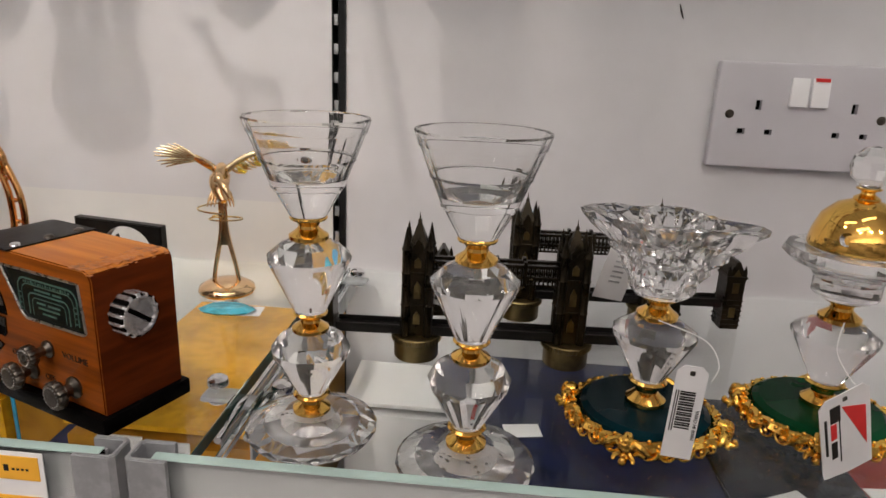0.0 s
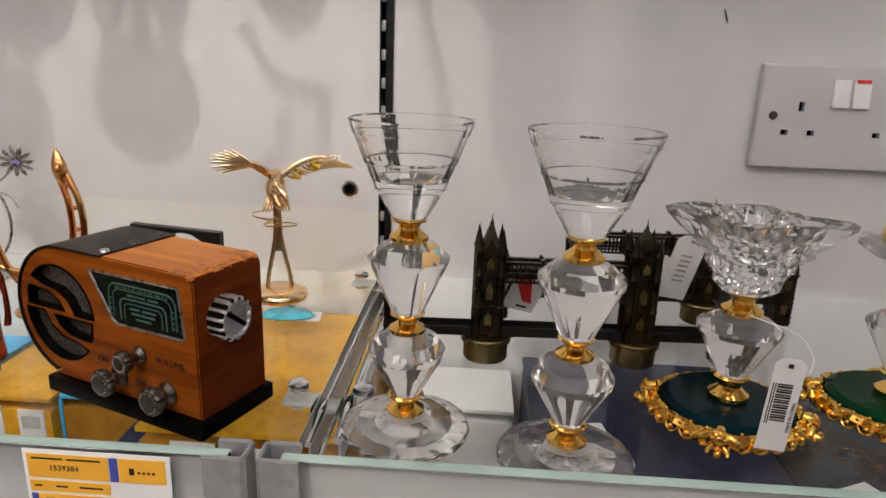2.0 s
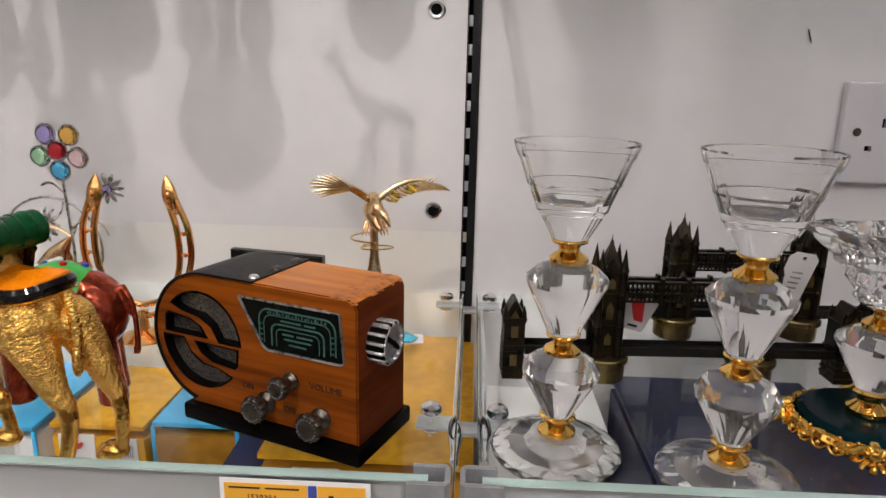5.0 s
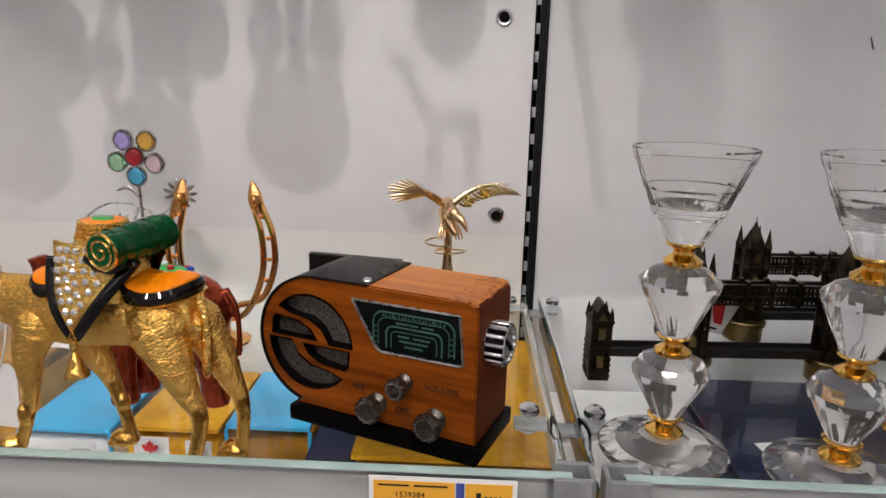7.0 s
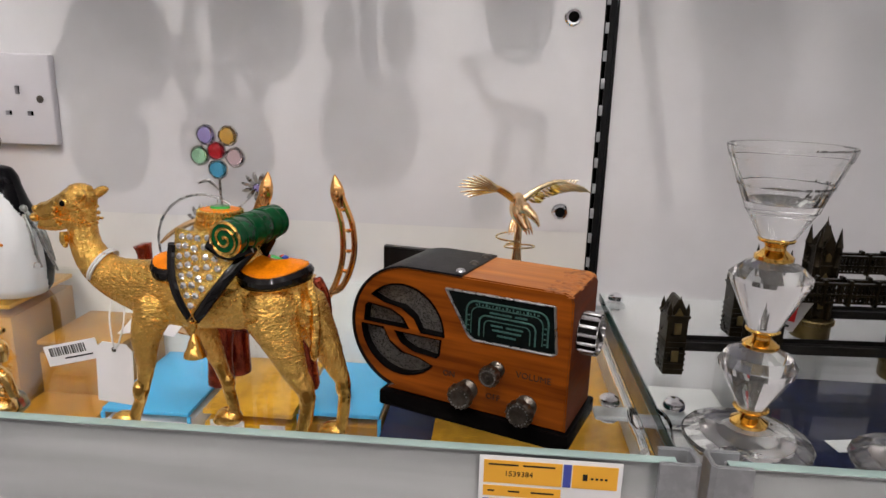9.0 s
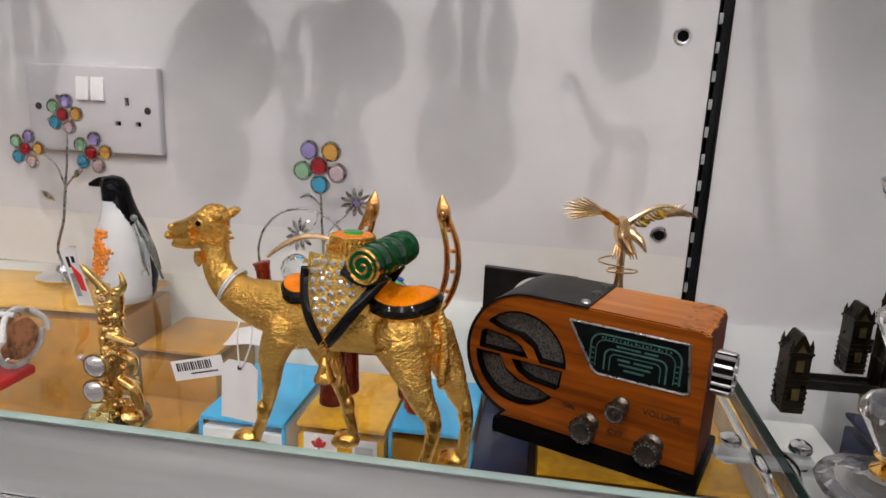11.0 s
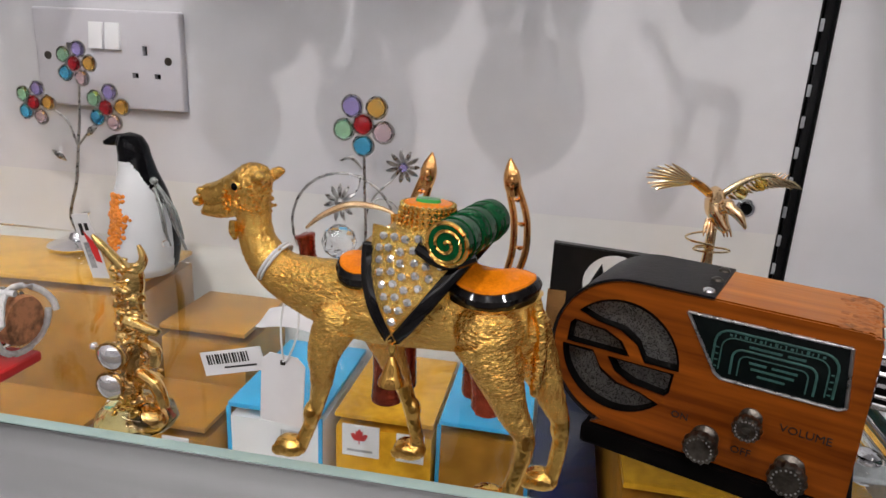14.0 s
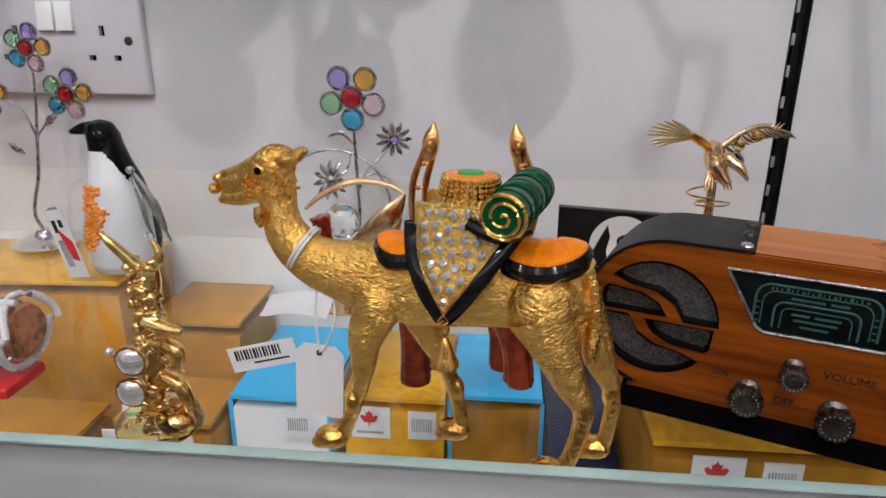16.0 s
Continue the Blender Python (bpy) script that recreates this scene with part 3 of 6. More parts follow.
def star_base(n=18):
    """A low round foot whose facets meet in kites above and in a star below."""
    b = bmesh.new()
    rings = []
    for r, z, turn in ((15, 1.0, 0.0), (24, 3.4, 0.5), (33, 0.5, 0.0), (35, 3.6, 0.5), (34, 5.6, 0.0), (25, 9.8, 0.5), (14, 12.7, 0.0)):
        rings.append([b.verts.new((r * math.cos(2 * math.pi * (i + turn) / n), r * math.sin(2 * math.pi * (i + turn) / n), z)) for i in range(n)])
    for k, (p, q) in enumerate(zip(rings, rings[1:])):
        for i in range(n):
            j = (i + 1) % n
            if k % 2 == 0:
                b.faces.new((p[i], p[j], q[i]))
                b.faces.new((p[j], q[j], q[i]))
            else:
                b.faces.new((p[i], q[j], q[i]))
                b.faces.new((p[i], p[j], q[j]))
    b.faces.new(rings[0][::-1])
    b.faces.new(rings[-1])
    bmesh.ops.recalc_face_normals(b, faces=b.faces)
    return b


def gem(profile, sides=14):
    """A turned crystal, lightly fluted below and cut into flats above its girdle."""
    b = lathe(profile, sides * 4)
    girdle = max(profile)[1]
    for v in b.verts:
        a = math.atan2(v.co.y, v.co.x)
        step = 2 * math.pi / sides
        d = (a % step) - step / 2
        k = math.cos(step / 2) / math.cos(d)
        k = k if v.co.z >= girdle - 0.1 else 1 + (k - 1) * 0.35
        v.co.x, v.co.y = v.co.x * k, v.co.y * k
    return b


def gold_collar(z0, z1, r=10.0):
    h = z1 - z0
    return lathe([(0, z0), (r * 0.92, z0), (r, z0 + h * 0.06), (r, z0 + h * 0.2), (r * 0.82, z0 + h * 0.3), (r * 0.55, z0 + h * 0.48), (r * 0.52, z0 + h * 0.6),
                  (r * 0.62, z0 + h * 0.76), (r * 0.9, z0 + h * 0.84), (r * 0.96, z0 + h * 0.92), (r * 0.86, z1), (0, z1)], 40)


def candlestick(x, y, rz, tag_turn):
    c = thing("crystal_candlestick", x, y, 0, rz, "tall cut-crystal candlestick with polished gold collars", "candlestick", "crystal candlesticks")
    part("base", star_base(), CUTGLASS, c, "round star-cut crystal base", soft=False)
    part("collar", gold_collar(12.9, 24, 10), GOLD, c, "polished gold collar")
    part("lower_gem", gem([(0, 24.1), (7.5, 24.1), (19.6, 46), (20.4, 49.5), (17, 55), (9, 58.8), (0, 58.8)]), CRYSTAL, c, "faceted crystal gem", angle=9)
    part("collar", gold_collar(58.9, 70, 9.4), GOLD, c, "polished gold collar")
    part("upper_gem", gem([(0, 70.1), (8.2, 70.1), (20.6, 97), (21, 99.5), (15, 105), (9, 107.6), (0, 107.6)]), CRYSTAL, c, "faceted crystal gem", angle=9)
    part("collar", gold_collar(107.7, 120, 9.8), GOLD, c, "polished gold collar")
    cup = faceted([(0, 120.1), (9, 120.1), (16.8, 134), (17.7, 134.4), (17.9, 135.6), (22.8, 146.8), (23.7, 147.2), (23.9, 148.4), (28.9, 160.4), (29.8, 160.8), (30.0, 162), (31.6, 166.6), (31.2, 167.6), (29.8, 167.4), (29.0, 164), (26.4, 158), (21.4, 147), (16.6, 138.6), (0, 137.6)], 80)
    for v in cup.verts:
        a = math.atan2(v.co.y, v.co.x)
        q = (1 + 0.012 * abs(math.cos(a * 10))) * (1 - 0.055 * min(1, max(0, v.co.z - 134) / 20))
        v.co.x, v.co.y = v.co.x * q, v.co.y * q
    part("cup", cup, CUPGLASS, c, "flared stepped crystal cup", angle=14)
    tag = part("sticker", box(-13, 14, -18, 15, 0.6, 0.8), PAPER, c, "white printed sticker under the base", soft=False)
    tag.matrix_basis = pose(0, -0.002, -0.0004, 0, 0, tag_turn)
    random.seed(int(x))
    for k in range(14):
        px, py = random.uniform(-11, 11), random.uniform(-16, 12)
        part("print_spot", box(px, px + random.uniform(1, 2.5), py, py + 0.9, 0.8, 0.9), INK, tag, soft=False)
    return c


candlestick(84.5, -277, 8, 25)
candlestick(168, -297, 3, -28)


def filigree_base(parent, rx, ry):
    """A cast ring on four scrolled feet with a dark crystal plate."""
    n = 96
    ring = bmesh.new()
    rows = []
    for r, z in ((0.86, 9.0), (0.93, 11.5), (1.0, 11.0), (1.04, 7.5), (1.0, 4.2), (0.9, 4.0), (0.86, 6.0)):
        row = []
        for i in range(n):
            a = 2 * math.pi * i / n
            k = r + 0.028 * math.sin(a * 24) * (1 if z > 5 else 0.4)
            dz = 1.3 * math.sin(a * 12 + 1) - (3.2 * max(0, math.cos(4 * a)) ** 4 if z < 8 else 0)
            row.append(ring.verts.new((rx * k * math.cos(a), ry * k * math.sin(a), z + dz * (0.4 if z > 8 else 1))))
        rows.append(row)
    for p, q in zip(rows, rows[1:] + rows[:1]):
        for i in range(n):
            ring.faces.new((p[i], p[(i + 1) % n], q[(i + 1) % n], q[i]))
    bmesh.ops.recalc_face_normals(ring, faces=ring.faces)
    for k in range(28):
        a0 = 2 * math.pi * (k + 0.5) / 28
        loop = []
        for i in range(9):
            u = math.pi * i / 8
            a = a0 + 0.105 * math.cos(u)
            q = 1.035 + 0.02 * math.sin(u)
            loop.append((rx * q * math.cos(a), ry * q * math.sin(a), 8.0 - 4.6 * math.sin(u), 0.85))
        absorb(ring, tube(loop, 6, 1))
        absorb(ring, ball(rx * 1.06 * math.cos(a0), ry * 1.06 * math.sin(a0), 6.4, 1.5, 1, 1, 1.2, sub=1))
        absorb(ring, ball(rx * 1.02 * math.cos(a0 + 0.112), ry * 1.02 * math.sin(a0 + 0.112), 10.2, 1.3, sub=1))
        absorb(ring, ball(rx * 0.96 * math.cos(a0), ry * 0.96 * math.sin(a0), 11.8, 1.25, sub=1))
    part("filigree_ring", ring, GOLDFIL, parent, "cast gold filigree ring")
    for k in range(4):
        a = math.radians(-112 + 90 * k)
        out, side = Vector((math.cos(a), math.sin(a), 0)), Vector((-math.sin(a), math.cos(a), 0))
        c = Vector((rx * math.cos(a), ry * math.sin(a), 0))

        def at(o, sd, z, r):
            v = c + out * o + side * sd
            return (v.x, v.y, z, r)
        f = bmesh.new()
        absorb(f, tube([at(-2, 0, 13, 2.6), at(3.4, 0, 10, 4.2), at(2.2, 0, 5, 2.6), at(5.2, 0, 2.2, 2.2), at(8.6, 0, 2.8, 1.9), at(8.2, 0, 5.2, 1.2)], 10, 5))
        for sd in (-1, 1):
            absorb(f, tube([at(1.5, sd * 2, 12, 1.7), at(2.6, sd * 7, 10.6, 2.2), at(1.6, sd * 11, 7, 1.7), at(1.2, sd * 9, 4.8, 1.2), at(2, sd * 6.6, 6.4, 0.9)], 8, 5))
            absorb(f, tube([at(2.6, sd * 1, 6, 1.4), at(4.4, sd * 4.4, 3.4, 1.5), at(6.2, sd * 5, 1.6, 0.9)], 8, 4))
        for i in range(5):
            q = math.radians(-60 + 30 * i)
            absorb(f, tube([at(4.0, 0, 9, 1.0), at(5.4, 3.4 * math.sin(q), 9 + 3.6 * math.cos(q), 1.3), at(4.4, 5.6 * math.sin(q), 9 + 6 * math.cos(q), 0.5)], 6, 3))
        part("scroll_foot", f, GOLDFIL, parent, "scrolled gold foot")


def hang_tag(name, x, y, z, rz, tilt, w, h, label, lean=0, hole=True):
    t = new(name)
    t.empty_display_size = 0.01
    t.matrix_basis = pose(x * MM, y * MM, z * MM) @ pose(0, 0, 0, 0, 0, rz) @ pose(0, 0, 0, lean, 0, 0) @ pose(0, 0, 0, 0, tilt, 0)
    tagged(t, label, "price tag", "hanging tags")
    c = min(4, w * 0.22) if hole else 0.3
    part("card", prism([(-w / 2, -h), (w / 2, -h), (w / 2, -c), (w / 2 - c, 0), (c - w / 2, 0), (-w / 2, -c)], -0.25, 0.25), PAPER, t, soft=False)
    if hole:
        part("eyelet", box(-1.2, 1.2, -0.35, -0.25, -5, -2.6, 0.4), PEWTER, t, "dark eyelet hole", soft=False)
    return t


def attach(ob, parent):
    """Makes ob a part of parent where it stands."""
    ob.parent = parent
    ob.matrix_parent_inverse = parent.matrix_basis.inverted()
    for key in ("category", "label"):
        del ob[key]
    return ob


def bowl_stand(x, y, top_mat):
    s = thing("crystal_bowl_stand", x, y, 0, 0, "moulded crystal bowl on a gold-footed green glass stand", "stand")
    filigree_base(s, 41, 38)
    part("plate", lathe([(0, 7.5), (34, 7.5), (36, 9), (35.5, 12.5), (32, 14.5), (0, 14.8)], 40), top_mat, s, "dark green mirror-glass plate", angle=20)
    part("collar", gold_collar(14.9, 30, 11), GOLD, s, "polished gold collar")
    part("gem", gem([(0, 30.1), (8.5, 30.1), (22.4, 56), (22.8, 58.5), (15, 64), (9, 66), (0, 66)]), CRYSTAL, s, "faceted crystal gem", angle=9)
    part("collar", gold_collar(66.1, 80, 11), GOLD, s, "polished gold collar")
    return s


s = bowl_stand(266, -243, DARKBASE)


def flower_bowl(parent, z, r, h, mat, wing):
    """A heavy moulded bowl with four drawn-out corners."""
    n = 40
    random.seed(4)
    jit = [random.uniform(0.95, 1.05) for _ in range(n)]

    def wob(a, zz):
        t = min(1, max(0, (zz - z) / h))
        i = int(round(a / (2 * math.pi) * n)) % n
        return (1 + wing * t ** 1.4 * max(0, math.cos(2 * (a + 0.38))) ** 2 * (1 if abs(math.cos(a + 0.38)) > 0.7 else 0.3) + 0.12 * t * max(0, -math.cos(2 * (a + 0.38)))) * (1 + (jit[i] - 1) * (0.6 + t))
    prof = [(0, z), (r * 0.5, z), (r * 0.62, z + h * 0.07), (r * 0.6, z + h * 0.2), (r * 0.72, z + h * 0.32), (r * 0.68, z + h * 0.42), (r * 0.84, z + h * 0.54), (r * 0.8, z + h * 0.62), (r * 0.95, z + h * 0.78),
            (r * 1.02, z + h * 0.9), (r, z + h * 0.98), (r * 0.9, z + h), (r * 0.7, z + h * 0.95), (r * 0.62, z + h * 0.9), (r * 0.5, z + h * 0.8), (0, z + h * 0.78)]
    b = lathe(prof, n, wob=wob)
    for v in b.verts:
        if z + 4 < v.co.z:
            v.co += Vector((random.uniform(-1, 1), random.uniform(-1, 1), random.uniform(-1, 1))) * 0.7
    bmesh.ops.triangulate(b, faces=list(b.faces))
    part("bowl", b, mat, parent, "moulded clear crystal bowl with drawn-out corners", soft=False)


flower_bowl(s, 80.1, 27, 42, CUTGLASS, 0.7)
t = hang_tag("price_tag", 274, -290, 61, -8, 1, 14.5, 54, "white barcode price tag hanging on a stand", lean=6)
for k in range(15):
    part("barcode_bar", box(-3.8, 3.4, -0.45, -0.25, -36 + 1.5 * k, -35.2 + 1.5 * k + 0.3 * (k % 2)), INK, t, soft=False)
writing("MADE IN CHINA", 2.4, t, pose(0.0066, -0.0004, -0.042, 90, -90, 0), INK, label="dark printed words")
for xx in (-6, -4.9):
    part("print_bar", box(xx, xx + 0.5, -0.45, -0.25, -38, -14), INK, t, soft=False)
attach(solid("thread", tube([(262, -262, 72, 0.3), (284, -270, 66, 0.3), (289, -280, 58, 0.3), (283, -290.5, 54, 0.3)], 6, 6), THREAD, 0, 0, 0, 0, "x", "x"), t)

# incense burner with a domed cover
s = bowl_stand(368, -228, GREENTOP)
tagged(s, "crystal incense burner with a pierced gold dome", "incense burner")
s.name = "incense_burner"
part("cup", lathe([(0, 80.1), (15, 80.1), (17, 82), (17, 90), (21, 95), (30, 99), (35, 103), (33, 107), (24, 107.6), (21, 103), (0, 100)], 20), CRYSTAL, s, "clear crystal cup with a wide flange", soft=False)
prof = [(23.6, 107.8), (24, 109.4), (22.8, 116), (19.5, 125), (13, 131.5), (6.6, 134), (5.8, 134.4)]
dome = lathe(prof + [(5, 133.4), (18, 124), (21.8, 115), (22.6, 108.4)], 40, cap=False)
moons = []
for k in range(5):
    a = math.radians(-130 + 60 * k)
    pts = []
    for i in range(10):
        q = math.radians(70 + 220 * i / 9)
        pts.append((3.6 * math.cos(q), 3.6 * math.sin(q)))
    for i in range(8):
        q = math.radians(280 - 200 * i / 7)
        pts.append((1.4 + 2.5 * math.cos(q), 2.5 * math.sin(q)))
    m = prism(pts, -6, 6)
    bmesh.ops.transform(m, matrix=Matrix.Translation((22 * math.cos(a), 22 * math.sin(a), 116)) @ Matrix.Rotation(a + math.pi / 2, 4, "Z"), verts=m.verts)
    moons.append(m)
part("dome", cut(dome, moons), GOLD, s, "polished gold dome pierced with crescents")
part("neck", gold_collar(134, 140.6, 6.4), GOLD, s, "gold neck")
part("finial", faceted([(0, 140.7), (4.5, 140.7), (9.6, 145.5), (11.2, 151), (9.8, 156.5), (5.4, 161), (0, 162)], 12), CRYSTAL, s, "faceted crystal ball finial", soft=False)
t = hang_tag("brand_tag", 348, -283, 50, 22, -22, 30, 54, "white brand tag with red roof shape and black print", lean=4)
part("roof_shape", prism([(-2, -8), (12, -14), (12, -40)], -0.5, -0.25), RED, t, "red triangle shape", soft=False)
for x, z0, z1, w, mt in ((-9, -16, -6, 6, INK), (-9, -27, -17, 3.4, RED), (-9, -40, -29, 3.4, INK), (-12.5, -36, -12, 1.4, INK), (-4, -44, -6, 0.6, INK)):
    part("print_bar", box(x, x + w, -0.5, -0.25, z0, z1), mt, t, soft=False)


attach(solid("thread", tube([(358, -252, 74, 0.3), (352, -262, 62, 0.3), (356, -272, 52, 0.3), (362, -277, 47, 0.3)], 6, 6), THREAD, 0, 0, 0, 0, "x", "x"), t)


# bridge models
def gothic_tower(x):
    b = bmesh.new()
    absorb(b, box(-7.5, 7.5, -8, 8, 17, 76, 0.5))
    for sx in (-1, 1):
        for sy in (-1, 1):
            absorb(b, lathe([(2.9, 17), (2.9, 38), (3.4, 39), (2.8, 40), (2.8, 60), (3.4, 61), (2.8, 62), (2.8, 76), (3.3, 77), (2.6, 79), (1.3, 86), (0.3, 91), (0, 92)], 8), 0, Matrix.Translation((sx * 7.5, sy * 8, 0)))
    for z in (38, 60, 74):
        absorb(b, box(-8.6, 8.6, -9.1, 9.1, z, z + 1.6, 0.3))
    roof = bmesh.new()
    vs = [roof.verts.new(p) for p in ((-7, -7.5, 76), (7, -7.5, 76), (7, 7.5, 76), (-7, 7.5, 76), (-1.2, -1.2, 93), (1.2, -1.2, 93), (1.2, 1.2, 93), (-1.2, 1.2, 93))]
    for f in ((0, 1, 5, 4), (1, 2, 6, 5), (2, 3, 7, 6), (3, 0, 4, 7), (4, 5, 6, 7), (3, 2, 1, 0)):
        roof.faces.new([vs[i] for i in f])
    absorb(b, roof)
    absorb(b, lathe([(1.2, 93), (1.5, 94), (0.5, 96), (0.2, 99.5), (0, 100)], 8))
    for sy in (-1, 1):
        absorb(b, prism([(-3.6, 74), (3.6, 74), (3.6, 79), (0, 85), (-3.6, 79)], sy * 8 - 1.2, sy * 8 + 1.2, 0.3))
    bmesh.ops.translate(b, vec=(x, 0, 0), verts=b.verts)
    return b


def tower_bridge(x, y, rz):
    br = thing("bridge_model", x, y, 0, rz, "antique bronze twin-tower bridge model on round piers", "bridge model", "bridge models")
    for tx in (62, 163):
        tw = part("tower", gothic_tower(tx), BRONZE, br, "spired gothic tower", angle=30)
        for z, h in ((44, 12), (65, 7), (26, 9)):
            for sy in (-1, 1):
                pts = [(-2.2, z), (2.2, z), (2.2, z + h * 0.65), (0, z + h), (-2.2, z + h * 0.65)]
                bb = prism([(px + tx, pz) for px, pz in pts], sy * 9.2 - 0.5, sy * 9.2 + 0.5)
                part("window", bb, BRONZELIGHT, tw, "arched window relief", soft=False)
        p = bmesh.new()
        absorb(p, lathe([(0, 0.1), (14.5, 0.1), (15, 1), (15, 12), (16, 12.6), (16.4, 15.6), (15.8, 16.4), (0, 17)], 40), 0, Matrix.Translation((tx, 0, 0)))
        pier = part("pier", p, BRONZELIGHT, br, "round rubbed-bronze pier")
        rib = bmesh.new()
        for k in range(40):
            a = 2 * math.pi * k / 40
            absorb(rib, box(-0.5, 0.5, 16.2, 17, 12.6, 15.6), 0, Matrix.Translation((tx, 0, 0)) @ Matrix.Rotation(a, 4, "Z"))
        part("ribbed_rim", rib, BRONZELIGHT, pier, soft=False)
    for dx0, dx1 in ((8, 52), (72, 153), (173, 217)):
        part("deck", box(dx0, dx1, -7, 7, 17.2, 20.6, 0.4), BRONZEDARK, br, "black roadway deck")
        for sy in (-7.2, 6.2):
            rail = bmesh.new()
            absorb(rail, box(dx0, dx1, sy, sy + 1, 20.6, 23.8, 0.2))
            part("parapet", rail, BRONZEDARK, br, soft=False)
    for sy in (-6.8, 3.2):
        w = bmesh.new()
        absorb(w, box(70, 155, sy, sy + 3.6, 60, 61.8, 0.2))
        absorb(w, box(70, 155, sy, sy + 3.6, 67.5, 69.5, 0.2))
        absorb(w, box(70, 155, sy + 1, sy + 2.6, 54.8, 56.2, 0.2))
        for k in range(29):
            absorb(w, box(70.5 + 2.9 * k, 71.5 + 2.9 * k, sy + 0.6, sy + 3, 55.8, 67.6))
        for xx in (95, 112, 130):
            absorb(w, box(xx, xx + 2.4, sy - 0.4, sy + 4, 53.5, 71.5, 0.2))
        part("walkway", w, BRONZE, br, "latticed high walkway", soft=False)
    for ex in (0, 225):
        h = box(ex - 7, ex + 7, -9, 9, 0.1, 43, 0.4)
        gate = part("gatehouse", h, BRONZE, br, "small stone-coursed gatehouse", soft=False)
        for k in range(6):
            part("stone_course", box(ex - 7.5, ex + 7.5, -9.5, 9.5, 3 + 4 * k, 4.2 + 4 * k), BRONZE, gate, soft=False)
        part("cornice", box(ex - 8, ex + 8, -10, 10, 41.6, 43.4, 0.3), BRONZE, gate, soft=False)
        part("roof", prism([(ex - 7, 43.5), (ex + 7, 43.5), (ex + 1, 55), (ex - 1, 55)], -8.5, 8.5, 0.3), BRONZE, gate, soft=False)
        part("gable", prism([(ex - 3, 43.5), (ex + 3, 43.5), (ex, 49)], -9.8, -8.6), BRONZELIGHT, gate, soft=False)
        for sx in (-6, 6):
            for sy in (-8, 8):
                part("turret", absorb(bmesh.new(), lathe([(1.6, 40), (1.6, 47), (0.2, 52), (0, 52.5)], 8), 0, Matrix.Translation((ex + sx, sy, 0))), BRONZE, gate)
        for wz in (10, 30):
            part("window", box(ex - 2.4, ex + 2.4, -10, -9, wz, wz + 8, 0.3), BRONZELIGHT, gate, soft=False)
    return br


tower_bridge(66, -178, 3)
tower_bridge(138, -96, 4)
t = hang_tag("brand_tag", 158, -158, 56, 10, 18, 28, 32, "white brand tag with a red shape hanging in a bridge", lean=15)
part("roof_shape", prism([(-9, -6), (2, -5), (10, -24), (3, -24), (-3, -16)], -0.5, -0.25), RED, t, "red printed shape", soft=False)
part("print_bar", box(-12, -10, -0.5, -0.25, -28, -12), INK, t, soft=False)
part("print_bar", box(0, 8, -0.5, -0.25, -29, -27.4), INK, t, soft=False)
t = hang_tag("price_tag", 268, -146, 84, 6, 10, 22, 50, "white printed price tag hanging behind a stand", lean=12)
for k in range(6):
    part("print_bar", box(-4, 4, -0.5, -0.25, -36 + 4 * k, -34.6 + 4 * k), GREYPRINT, t, soft=False)


